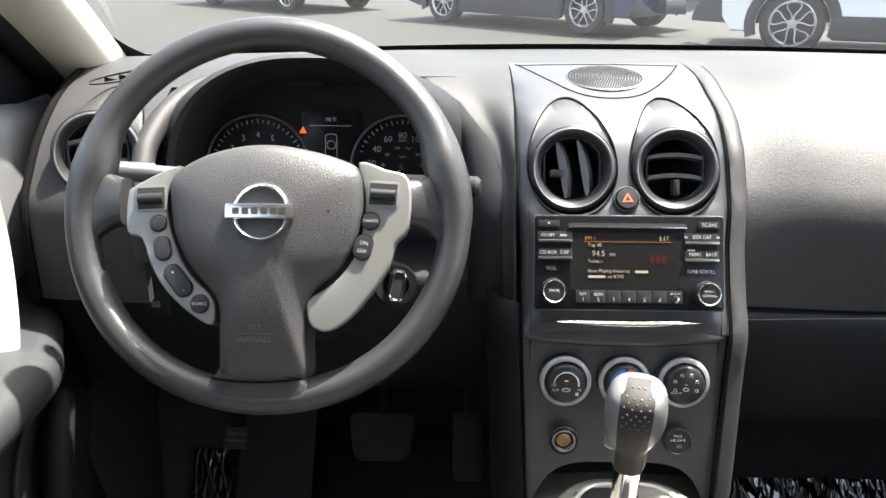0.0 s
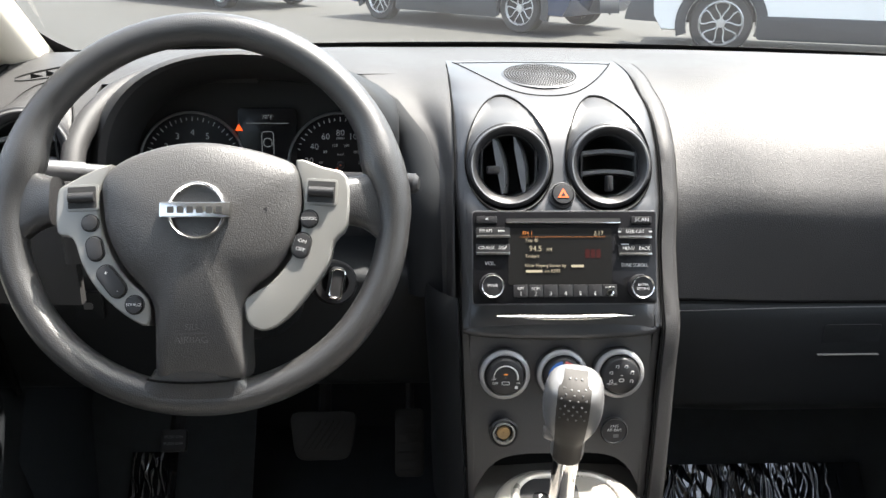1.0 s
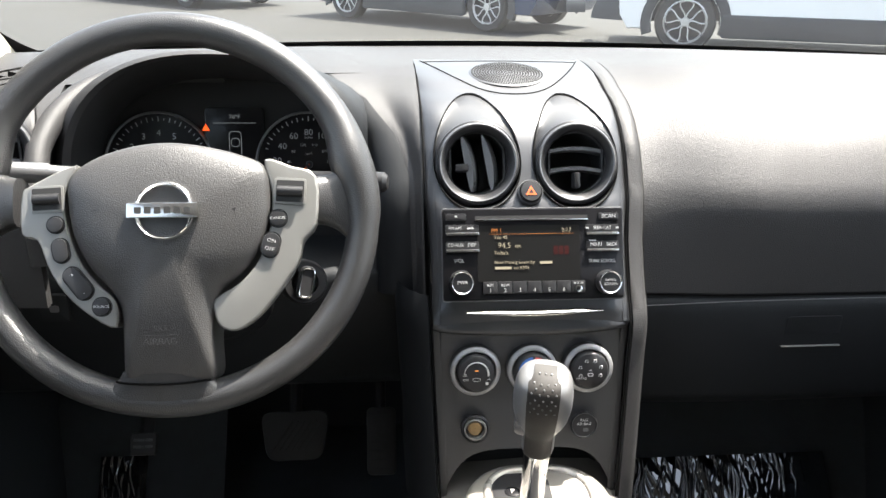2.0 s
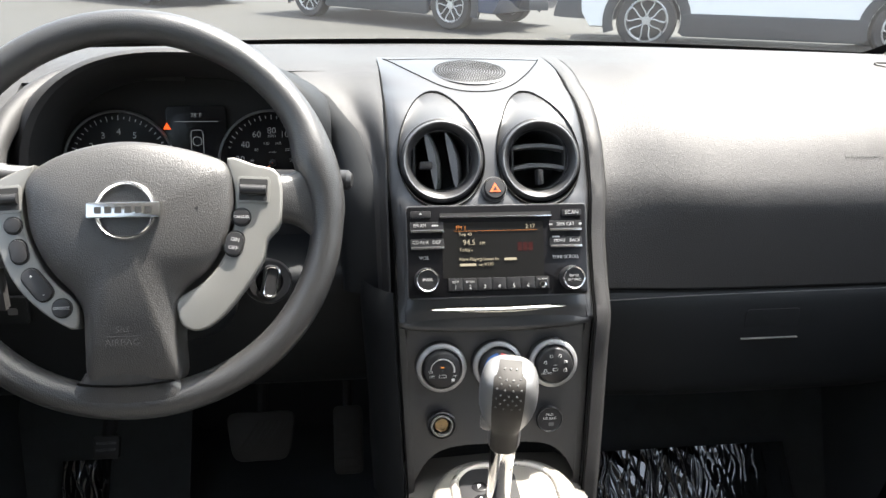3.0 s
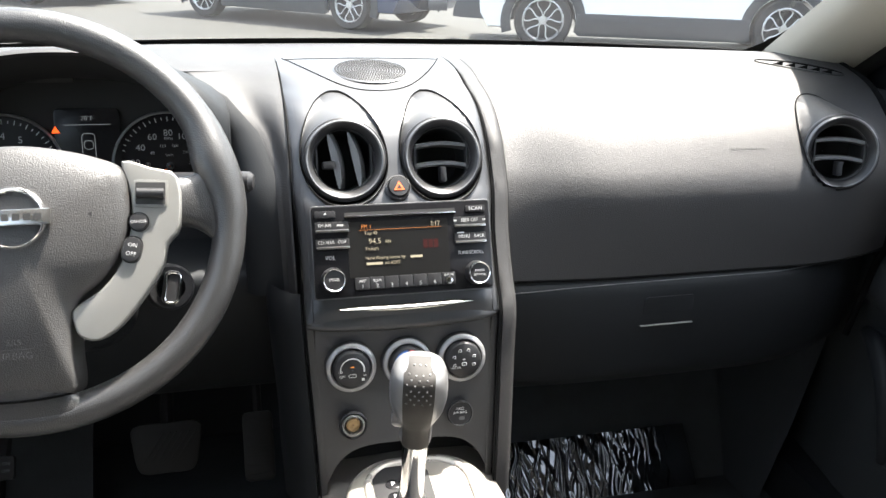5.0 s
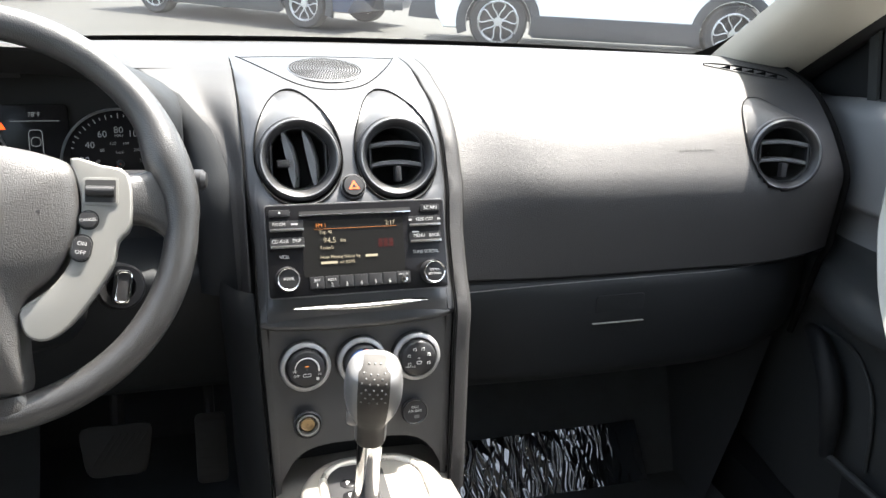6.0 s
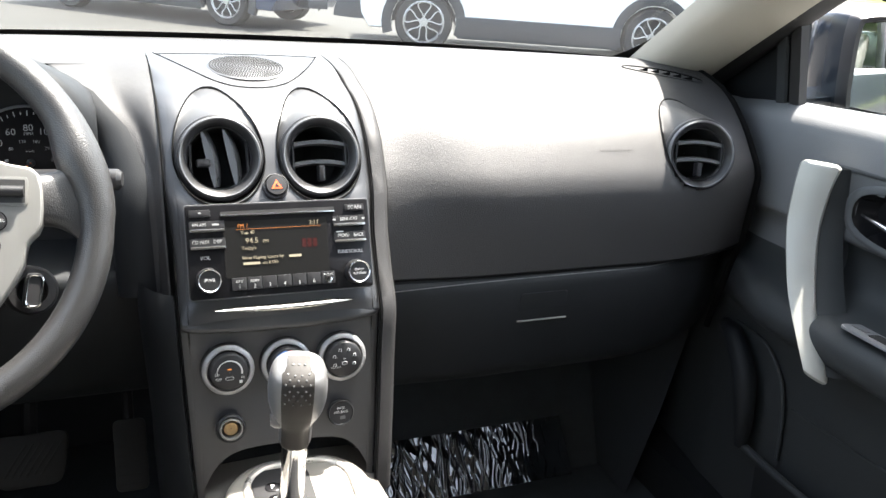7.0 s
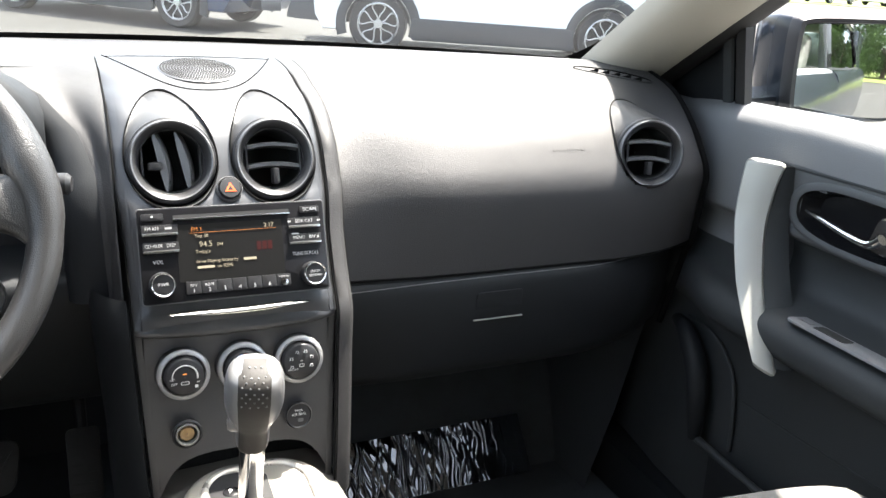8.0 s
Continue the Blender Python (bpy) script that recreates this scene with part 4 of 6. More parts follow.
# ---- climate dials ----
climate = thing("climate_controls", (0, 0.75, 0.80), "three round climate dials with satin rings", "climate control")
CB = facing((0, 0.752, 0.825), 11)
BLUE, RED = surface("blue dial print", (0.02, 0.10, 0.35), 0.4), surface("red dial print", (0.40, 0.02, 0.02), 0.4)
for k in (-1, 0, 1):
    m = at(CB, 0.0605 * k, 0, 0)
    dial = part("dial", lathe([(0.0275, -0.008), (0.027, 0.002), (0.0205, 0.003), (0.0195, 0.011), (0.0175, 0.0125), (0.001, 0.0128)], m, 56), BLACK, climate, "round black climate dial", 50)
    part("dial_ring", lathe([(0.0268, -0.004), (0.0268, 0.003), (0.0256, 0.0055), (0.0222, 0.0060), (0.0208, 0.0040), (0.0210, 0.0)], m, 56), RINGSILVER, dial, "satin silver ring", 60)
    f = at(m, 0, 0, 0.0126)
    if k == -1:
        pts = [f @ Vector((0.0125 * math.cos(a), 0.0125 * math.sin(a), 0.0003)) for a in [radians(190 - 200 * i / 24) for i in range(25)]]
        part("fan_arc", tube(pts, [0.0003 + 0.0007 * i / 24 for i in range(25)], 6), INK, dial)
        part("indicator", slab(rect(0.004, 0.0012), at(f, 0, 0.0035), 0.0004), AMBER, dial)
        for s, a in (("LO", (-0.0125, -0.001)), ("OFF", (-0.011, -0.0062)), ("HI", (0.013, -0.006))):
            letters(s, at(f, *a, 0.0003), 0.0026, dial, INK)
        part("car_mark", tube([f @ Vector((*p, 0.0004)) for p in rect(0.008, 0.003, 0.0014, 3, 0, -0.006)], 0.0003, 6, closed=True), INK, dial)
        part("fan_mark", slab(rect(0.003, 0.003), at(f, 0.011, -0.0105, 0), 0.0003), INK, dial)
    if k == 0:
        for s, mt in ((1, BLUE), (-1, RED)):
            pts = [f @ Vector((0.0155 * math.cos(a), 0.0155 * math.sin(a), -0.0002)) for a in [radians(90 + s * (5 + 120 * i / 20)) for i in range(21)]]
            part("colour_arc", tube(pts, [0.0034 - 0.0018 * i / 20 for i in range(21)], 8, flat=0.3), mt, dial)
    if k == 1:
        for i in range(6):
            a = radians(205 - 230 * i / 5)
            mk = at(f, 0.0118 * math.cos(a), 0.0118 * math.sin(a), 0)
            part("airflow_mark", tube([mk @ Vector((*p, 0.0004)) for p in ((-0.0016, -0.0014), (-0.001, 0.0012), (0.0012, 0.0014), (0.0016, -0.0012), (0.0002, -0.0016))], 0.0004, 6), INK, dial)
        part("screen_mark", tube([f @ Vector((*p, 0.0004)) for p in rect(0.005, 0.003, 0.001, 3, 0, -0.004)], 0.0004, 6, closed=True), INK, dial)
        part("indicator", slab(rect(0.003, 0.0007), at(f, 0, 0.001), 0.0003), INK, dial)
        letters("MAX A/C", at(f, -0.0095, -0.008, 0.0003), 0.0020, dial, INK)
LB = facing((0, 0.737, 0.763), 11)
BRASS = surface("tarnished brass element", (0.36, 0.25, 0.13), 0.4, metal=0.8, vary=0.3, size=0.006)
m = at(LB, -0.0605, 0, 0)
lighter = part("lighter_socket", lathe([(0.0155, -0.002), (0.0155, 0.002), (0.014, 0.0032), (0.0125, 0.002), (0.0122, 0.001)], m, 40), BLACK, stack, "round lighter socket with brass core", 50)
part("socket_ring", lathe([(0.0123, 0.001), (0.0118, 0.0045), (0.0105, 0.005), (0.0096, 0.003), (0.0094, -0.012), (0.001, -0.012)], m, 40), SILVER, lighter, "", 50)
part("socket_core", lathe([(0.0078, -0.011), (0.0076, 0.0005), (0.006, 0.0012), (0.004, 0.0004), (0.0005, 0.0008)], m, 32), BRASS, lighter, "brass coloured core")
m = at(LB, 0.0575, 0.0005, 0)
lamp = part("airbag_lamp", lathe([(0.0148, -0.002), (0.0148, 0.001), (0.0138, 0.0022), (0.0128, 0.001), (0.001, 0.0012)], m, 40), BLACK, stack, "round black airbag lamp", 50)
letters("PASS", at(m, 0, 0.0055, 0.0015), 0.0030, lamp, INK)
letters("AIR BAG", at(m, 0, 0.0012, 0.0015), 0.0030, lamp, INK)
part("lamp_mark", slab(rect(0.006, 0.004, 0.001), at(m, 0.002, -0.0055, 0.001), 0.0002), SATIN, lamp)

# ---- tunnel and gear lever ----
TUNNEL = surface("warm grey tunnel plastic", (0.13, 0.122, 0.11), 0.5, vary=0.1, size=0.06, grain=0.0014, bump=0.25, cells=True)
tunnel = thing("centre_tunnel", (0, 0.55, 0.40), "warm grey centre tunnel carrying the gear lever", "console")
sec = []
for y, z, w in ((0.80, 0.69, 0.098), (0.74, 0.685, 0.105), (0.66, 0.675, 0.115), (0.55, 0.655, 0.118), (0.40, 0.64, 0.118), (0.10, 0.64, 0.118), (-0.30, 0.66, 0.118)):
    sec.append([(-w - 0.012, y, 0.40), (-w - 0.004, y, z - 0.08), (-w, y, z - 0.025), (-w * 0.94, y, z - 0.008), (-w * 0.8, y, z), (0, y, z + 0.004), (w * 0.8, y, z), (w * 0.94, y, z - 0.008), (w, y, z - 0.025), (w + 0.004, y, z - 0.08), (w + 0.012, y, 0.40)])
body = part("tunnel_body", loft(sec), TUNNEL, tunnel, "", 40)
SP = Matrix.Translation((0.006, 0.664, 0.683)) @ Matrix.Rotation(radians(8), 4, "X")
PLATE = surface("champagne silver gear surround paint", (0.21, 0.197, 0.175), 0.45, metal=0.15, vary=0.08, size=0.03, grain=0.0008, bump=0.05)
BEAD = surface("bright champagne bead", (0.42, 0.40, 0.365), 0.28, metal=0.5, vary=0.04, size=0.03)
plate = part("gear_surround", slab(rect(0.158, 0.194, 0.060, 12, cx=-0.002, cy=-0.008), SP, 0.014, 0.010, 4), PLATE, tunnel, "champagne silver gear surround", 40)
part("surround_bead", tube([SP @ Vector((p[0], p[1], 0.0135)) for p in rect(0.112, 0.160, 0.036, 8, cy=-0.004)], 0.0045, 10, closed=True), BEAD, plate, "raised bright bead", 60)
part("gear_plate", slab(rect(0.106, 0.154, 0.032, 8, cy=-0.004), SP, 0.001, 0.0005, base=0.0135), PLATE, plate)
inset = part("gear_panel", slab(rect(0.060, 0.140, 0.012, 6, cx=-0.020, cy=0.000), SP, 0.0018, 0.0006, base=0.0142), BLACK, plate, "dark gear position panel")
part("gear_slot", slab(rect(0.018, 0.125, 0.006, cx=0.003), SP, 0.0008, base=0.0155), VOID, plate)
for i, g in enumerate("PRND"):
    m = at(SP, -0.029, 0.043 - 0.018 * i, 0.0158)
    b = part("gear_lens", slab(oval(0.0085, 0.0066, 24), m, 0.001, 0.0003), GLOSS, inset)
    letters(g, at(m, 0, 0, 0.0012), 0.006, b, INK)
lever = thing("gear_lever", (0.0, 0.66, 0.69), "silver and black gear lever with chrome shaft", "gear lever")
axis = Vector((-0.04, -0.309, 0.951)).normalized()
LO = Vector((-0.0122, 0.665, 0.706))
LX = Vector((1, 0, 0)) - axis * axis.x
LX.normalize()
LY = axis.cross(LX)
LM = Matrix.Translation(LO) @ Matrix((LX, LY, axis)).transposed().to_4x4() @ Matrix.Rotation(radians(-13), 4, "Z")


SHAFT = surface("dulled chrome", (0.60, 0.60, 0.60), 0.07, metal=1.0, vary=0.06, size=0.02)


def lever_ring(h, a, b, p=0.8, n=28, off=0.0):
    return [LM @ Vector((a * math.copysign(abs(math.cos(t)) ** p, math.cos(t)), off + b * math.copysign(abs(math.sin(t)) ** p, math.sin(t)), h)) for t in [2 * math.pi * k / n for k in range(n)]]


part("shaft", loft([lever_ring(0.0, 0.0122, 0.0122, 1), lever_ring(0.03, 0.0122, 0.0122, 1), lever_ring(0.07, 0.0118, 0.0118, 1), lever_ring(0.10, 0.0125, 0.0125, 1), lever_ring(0.118, 0.0128, 0.0128, 1)], ring=True, caps=True), SHAFT, lever, "chrome shaft")
prof = [(0.114, 0.0138, 0.016), (0.117, 0.0150, 0.018), (0.130, 0.0150, 0.0188), (0.143, 0.0160, 0.020), (0.151, 0.0195, 0.0215), (0.161, 0.0240, 0.0235), (0.177, 0.0262, 0.0260), (0.193, 0.0254, 0.0252), (0.204, 0.0222, 0.0215), (0.2095, 0.0150, 0.0145), (0.2110, 0.005, 0.005)]
prof = spline(prof, 60)
KNOB = surface("satin silver knob", (0.165, 0.165, 0.165), 0.34, metal=0.3, vary=0.05, size=0.03)
knob = part("knob", loft([lever_ring(h, a, b) for h, a, b in prof], ring=True, caps=True), KNOB, lever, "silver knob cheeks", 50)
DIMPLED = surface("dimpled dark grip", (0.020, 0.018, 0.016), 0.58, spec=0.3, vary=0.1, size=0.02)
sec = []
for h, a, b in [q for q in prof if q[1] > 0.012]:
    w = 0.0125 + 0.0014 * min(1, max(0, (h - 0.15) / 0.04))
    row = []
    for u in span(-1, 1, 8):
        x = u * min(w, a * 0.88)
        yb = -b * max(0.0, 1 - (abs(x) / a) ** 2.5) ** 0.4 - 0.0012
        row.append(LM @ Vector((x, yb, h)))
    sec.append(row)
top_h = prof[-1][0] + 0.0022
sec.append([LM @ Vector((u * 0.010, -0.004, top_h)) for u in span(-1, 1, 8)])
sec.append([LM @ Vector((u * 0.010, 0.008, top_h - 0.001)) for u in span(-1, 1, 8)])
grip = part("grip", thick(loft(sec), 0.002), DIMPLED, lever, "dark grip strip with dimples", 50)
bm = bmesh.new()
strip = [r for r in sec if (r[4] - LM.translation).dot(axis) > 0.186]
count = 0
for i in range(len(strip) - 1):
    if i and (strip[i][4] - strip[last][4]).length < 0.0036:
        continue
    last = i
    out = (strip[i][4] - LM.translation - axis * ((strip[i][4] - LM.translation).dot(axis) * 0.86)).normalized()
    side = out.cross(LX).normalized()
    turn_m = Matrix((LX, out.cross(LX), out)).transposed().to_4x4()
    count += 1
    for j in (1, 3, 5, 7) if count % 2 else (2, 4, 6):
        lathe([(0.0010, 0), (0.0008, 0.0005), (0.0001, 0.0007)], Matrix.Translation(strip[i][j]) @ turn_m, 8, bm=bm)
tagged(part("dimple_field", bm, SATIN, grip), kind="stuff")
part("release_button", loft([[LM @ Vector((-0.0135 - d, -0.006 + 0.007 * s * math.cos(t), 0.1465 + 0.0115 * s * math.sin(t))) for t in [2 * math.pi * k / 20 for k in range(20)]] for d, s in ((0, 1.1), (0.006, 1.0), (0.009, 0.8), (0.0095, 0.3))], ring=True, caps=True), SATIN, lever, "grey thumb button", 50)
part("boot_collar", loft([lever_ring(h, a, a * 1.3, 0.7) for h, a in ((-0.012, 0.017), (0.004, 0.0155), (0.014, 0.0128), (0.016, 0.0118))], ring=True), BLACK, lever, "black collar at the foot of the shaft", 50)

# ---- cabin shell ----
def pillar_pts(s, a, b, n=14, bow=0.02):
    a, b = Vector(a), Vector(b)
    return [Vector((s * p.x, p.y, p.z)) for p in [a.lerp(b, i / n) + Vector((0, 0, bow * math.sin(math.pi * i / n))) for i in range(-1, n + 1)]]


def pillar(s):
    """The windscreen pillar's inner trim, from the dashboard end up to the roof rail."""
    inner, outer = pillar_pts(s, (0.618, 1.11, 1.088), (0.545, 0.30, 1.545)), pillar_pts(s, (END[s] + 0.037, 1.02, 1.085), (END[s] - 0.033, 0.26, 1.515))
    rows = []
    for p, q in zip(inner, outer):
        mid = (p + q) / 2 + Vector((-s * 0.022, -0.012, -0.004))
        rows.append([p + Vector((0, 0.012, 0.006)), p, p.lerp(mid, 0.5) + Vector((-s * 0.007, -0.004, 0)), mid, mid.lerp(q, 0.5) + Vector((-s * 0.006, -0.008, 0)), q, q + Vector((s * 0.012, 0.006, 0))])
    return loft([[tuple(v) for v in spline(r, 12)] for r in rows])


for s in (-1, 1):
    pt = part("pillar_trim", pillar(s), BEIGE, None, "beige moulded windscreen pillar trim", 50, "pillar trim", "structure")
    rows = []
    for p in pillar_pts(s, (END[s] + 0.047, 1.03, 1.082), (END[s] - 0.023, 0.27, 1.52)):
        rows.append([p + Vector((s * dx, dy, dz)) for dx, dy, dz in ((-0.012, -0.006, 0), (0.004, -0.012, -0.004), (0.022, -0.006, -0.006), (0.055, 0.03, 0.0), (0.05, 0.06, 0.01), (0.0, 0.03, 0.01))])
    part("door_seal", loft(rows, ring=True, caps=True), RUBBER, None, "black rubber seal along the door opening", 50, "door seal", "structure")

DARKCAR = surface("dark slate metallic paint", (0.020, 0.024, 0.029), 0.14, metal=0.1, vary=0.06, size=0.2, spec=0.3)
TINTED = glass("tinted side glass", (0.12, 0.14, 0.14), 3.0)

# windscreen with its black border, roof, back and side shells
def screen_pt(u, v):
    """u across from -1 to 1, v from foot to head."""
    lo = Vector((0.70 * u, cowl(0.70 * u) + 0.015, 1.088))
    hi = Vector((0.60 * u, 0.36 - 0.05 * u * u, 1.545))
    p = lo.lerp(hi, v)
    return p + Vector((0, 0.05, 0.03)) * math.sin(math.pi * v) * (1 - 0.4 * u * u)


screen_ob = part("window_1", loft([[screen_pt(u, v) for u in span(-1, 1, 20)] for v in span(0, 1, 12)]), SCREENGLASS, None, "clear curved windscreen with a faint added veil of glare", 60, "windscreen", "structure")
screen_ob.visible_shadow = False
for a, b in ((0.0, 0.045), (0.93, 1.0)):
    part("window_border", loft([[screen_pt(u, v) + Vector((0, -0.004, -0.004)) for u in span(-1, 1, 30)] for v in span(a, b, 2)]), RUBBER, None, "black baked border of the windscreen", 60, "window border", "structure")
for s in (-1, 1):
    part("window_border", loft([[screen_pt(s * (0.925 - 0.13 * math.exp(-v / 0.07) + (0.09 + 0.13 * math.exp(-v / 0.07)) * w), v) + Vector((0, -0.004, -0.004)) for w in (0, 0.5, 1)] for v in [k / 160 for k in range(30)] + span(0.19, 1, 16)]), RUBBER, None, "black baked border of the windscreen", 60, "window border", "structure")
part("bulkhead", block((0, 1.33, 0.74), (1.5, 0.04, 0.68), 0.01), KICK, None, "black bulkhead ahead of the footwells", 35, "bulkhead", "structure")
roof_rows = []
for v in span(0, 1, 14):
    y = 0.36 - 3.0 * v
    roof_rows.append([(0.64 * u, y - 0.04 * u * u, 1.548 + 0.05 * math.sin(math.pi * min(1, v * 1.1)) - 0.05 * abs(u) ** 4) for u in span(-1, 1, 14)])
part("ceiling", thick(loft(roof_rows), -0.03), ROOFCLOTH, None, "light grey cloth headliner", 50, "headliner", "structure")
part("roof", thick(loft([[(x * 1.03, y, z + 0.05) for x, y, z in r] for r in roof_rows]), -0.012), DARKCAR, None, "dark slate car roof", 50, "roof", "structure")
part("hood", thick(loft([[(0.84 * u, y, z - 0.06 * u * u) for u in span(-1, 1, 12)] for y, z in ((1.27, 1.088), (1.40, 1.07), (1.7, 1.02), (2.1, 0.95), (2.35, 0.86), (2.42, 0.70), (2.42, 0.35))]), 0.02), DARKCAR, None, "dark slate bonnet ahead of the windscreen", 50, "bonnet", "structure")
for s in (-1, 1):
    part("wing", loft([[(s * 0.83, y, z) for z in (1.02 - 0.15 * max(0, y - 1.3), 0.36)] for y in (1.0, 1.3, 1.8, 2.42)]), DARKCAR, None, "dark slate front wing", 50, "wing", "structure")
    skin = part("rear_flank", loft([[(s * x, y, z) for x, z in ((0.775, 1.09), (0.82, 1.06), (0.845, 1.0), (0.86, 0.8), (0.85, 0.5), (0.80, 0.36))] for y in (-0.4, -1.2, -2.0, -2.6)]), DARKCAR, None, "dark slate rear flank", 60, "flank", "structure")
    part("rear_side_glass", loft([[(s * (0.755 - 0.10 * t), y, 1.09 + 0.42 * t) for y in (-0.47, -1.3, -2.05 + 0.2 * t)] for t in span(0, 1, 4)]), TINTED, None, "tinted rear side window", 60, "window", "structure")
for s in (-1, 1):
    part("pillar_cover", thick(loft([[(s * (0.762 - 0.10 * t), y, 1.085 + 0.43 * t) for y in (-0.36, -0.49)] for t in span(0, 1, 4)]), 0.006), GLOSS, None, "gloss black door pillar cover", 60, "pillar cover", "structure")
    part("belt_moulding", loft([[(s * x, y, z) for x, z in ((0.760, 1.100), (0.778, 1.098), (0.782, 1.086), (0.776, 1.080))] for y in (-0.3, -0.7, -1.2, -2.2)]), RUBBER, None, "black moulding under the side windows", 60, "moulding", "structure")
    part("cant_rail", loft([[(s * x, y, z - dz) for x, z in ((0.648, 1.49), (0.668, 1.50), (0.680, 1.53), (0.668, 1.565), (0.62, 1.60))] for y, dz in ((0.32, 0.03), (-0.3, 0.0), (-1.2, 0.0), (-2.1, 0.02), (-2.66, 0.06))]), DARKCAR, None, "dark slate roof edge over the side windows", 60, "roof edge", "structure")
    part("rear_quarter", loft([[(s * (0.785 - 0.11 * t - 0.02 * k), -2.02 + 0.22 * t - (0.62 + 0.16 * t) * k, 1.075 + 0.44 * t) for k in span(0, 1, 4)] for t in span(0, 1, 6)]), DARKCAR, None, "dark slate rear quarter panel", 60, "quarter panel", "structure")
part("floor", block((0, -0.35, 0.385), (1.5, 3.5, 0.03), 0.004), CARPET, None, "black carpeted cabin floor", 35, "floor", "structure")
for s in (-1, 1):
    part("sill", block((s * 0.735, -0.35, 0.42), (0.14, 3.4, 0.12), 0.02), LOWER, None, "black sill trim under the door", 35, "sill", "structure")
    part("front_post", block((s * 0.81, 1.16, 0.70), (0.06, 0.36, 0.62), 0.02), LOWER, None, "post ahead of the door", 35, "post", "structure")
part("rear_glass", loft([[(0.62 * u, -2.64 + 0.22 * t - 0.05 * u * u, 1.06 + 0.46 * t) for u in span(-1, 1, 8)] for t in span(0, 1, 4)]), TINTED, None, "tinted rear window", 60, "window", "structure")
part("cowl_panel", loft([[(x, cowl(x) + 0.008, 1.080), (x, max(1.31, cowl(x) + 0.03), 1.066), (x, 1.47, 1.05)] for x in span(-0.83, 0.83, 24)]), RUBBER, None, "black panel at the foot of the windscreen", 60, "cowl", "structure")
part("tailgate", block((0, -2.66, 0.70), (1.5, 0.05, 0.72), 0.02), ROOFCLOTH, None, "closed back of the cabin", 35, "tailgate", "structure")
for s in (-1, 1):
    part("footwell_side", loft([[(s * x, y, z) for z, x in ((0.40, 0.62), (0.55, 0.66), (0.70, 0.69), (0.9, 0.70))] for y in (1.32, 1.1, 0.93)]), KICK, None, "black kick panel beside the footwell", 50, "kick panel", "structure")
    part("side_rear", block((s * 0.735, -1.75, 0.74), (0.06, 1.9, 0.70), 0.02), LOWER, None, "rear side trim", 35, "side trim", "structure")
    part("rear_pillar", block((s * 0.69, -2.35, 1.30), (0.06, 0.6, 0.46), 0.02), DARKCAR, None, "dark slate rear pillar", 35, "pillar trim", "structure")
    part("centre_pillar", block((s * 0.69, -0.42, 1.30), (0.06, 0.14, 0.50), 0.02, Matrix.Rotation(radians(s * -9), 4, "Y")), KICK, None, "dark centre pillar trim", 35, "pillar trim", "structure")
    part("roof_rail", tube([(s * 0.645, 0.30, 1.515), (s * 0.65, -0.4, 1.545), (s * 0.65, -1.6, 1.53), (s * 0.64, -2.6, 1.46)], 0.03, 10), ROOFCLOTH, None, "roof rail trim", 50, "roof rail", "structure")

# ---- doors ----
DOOR_SEC = [(0.80, 1.07), (0.775, 1.088), (0.752, 1.092), (0.726, 1.088), (0.708, 1.072), (0.703, 1.045), (0.704, 1.0), (0.705, 0.955), (0.706, 0.938), (0.720, 0.927), (0.724, 0.90), (0.712, 0.872), (0.675, 0.860), (0.645, 0.856), (0.628, 0.846), (0.623, 0.83), (0.630, 0.81), (0.655, 0.795), (0.676, 0.785), (0.684, 0.76), (0.688, 0.70), (0.688, 0.62), (0.688, 0.52), (0.69, 0.42)]


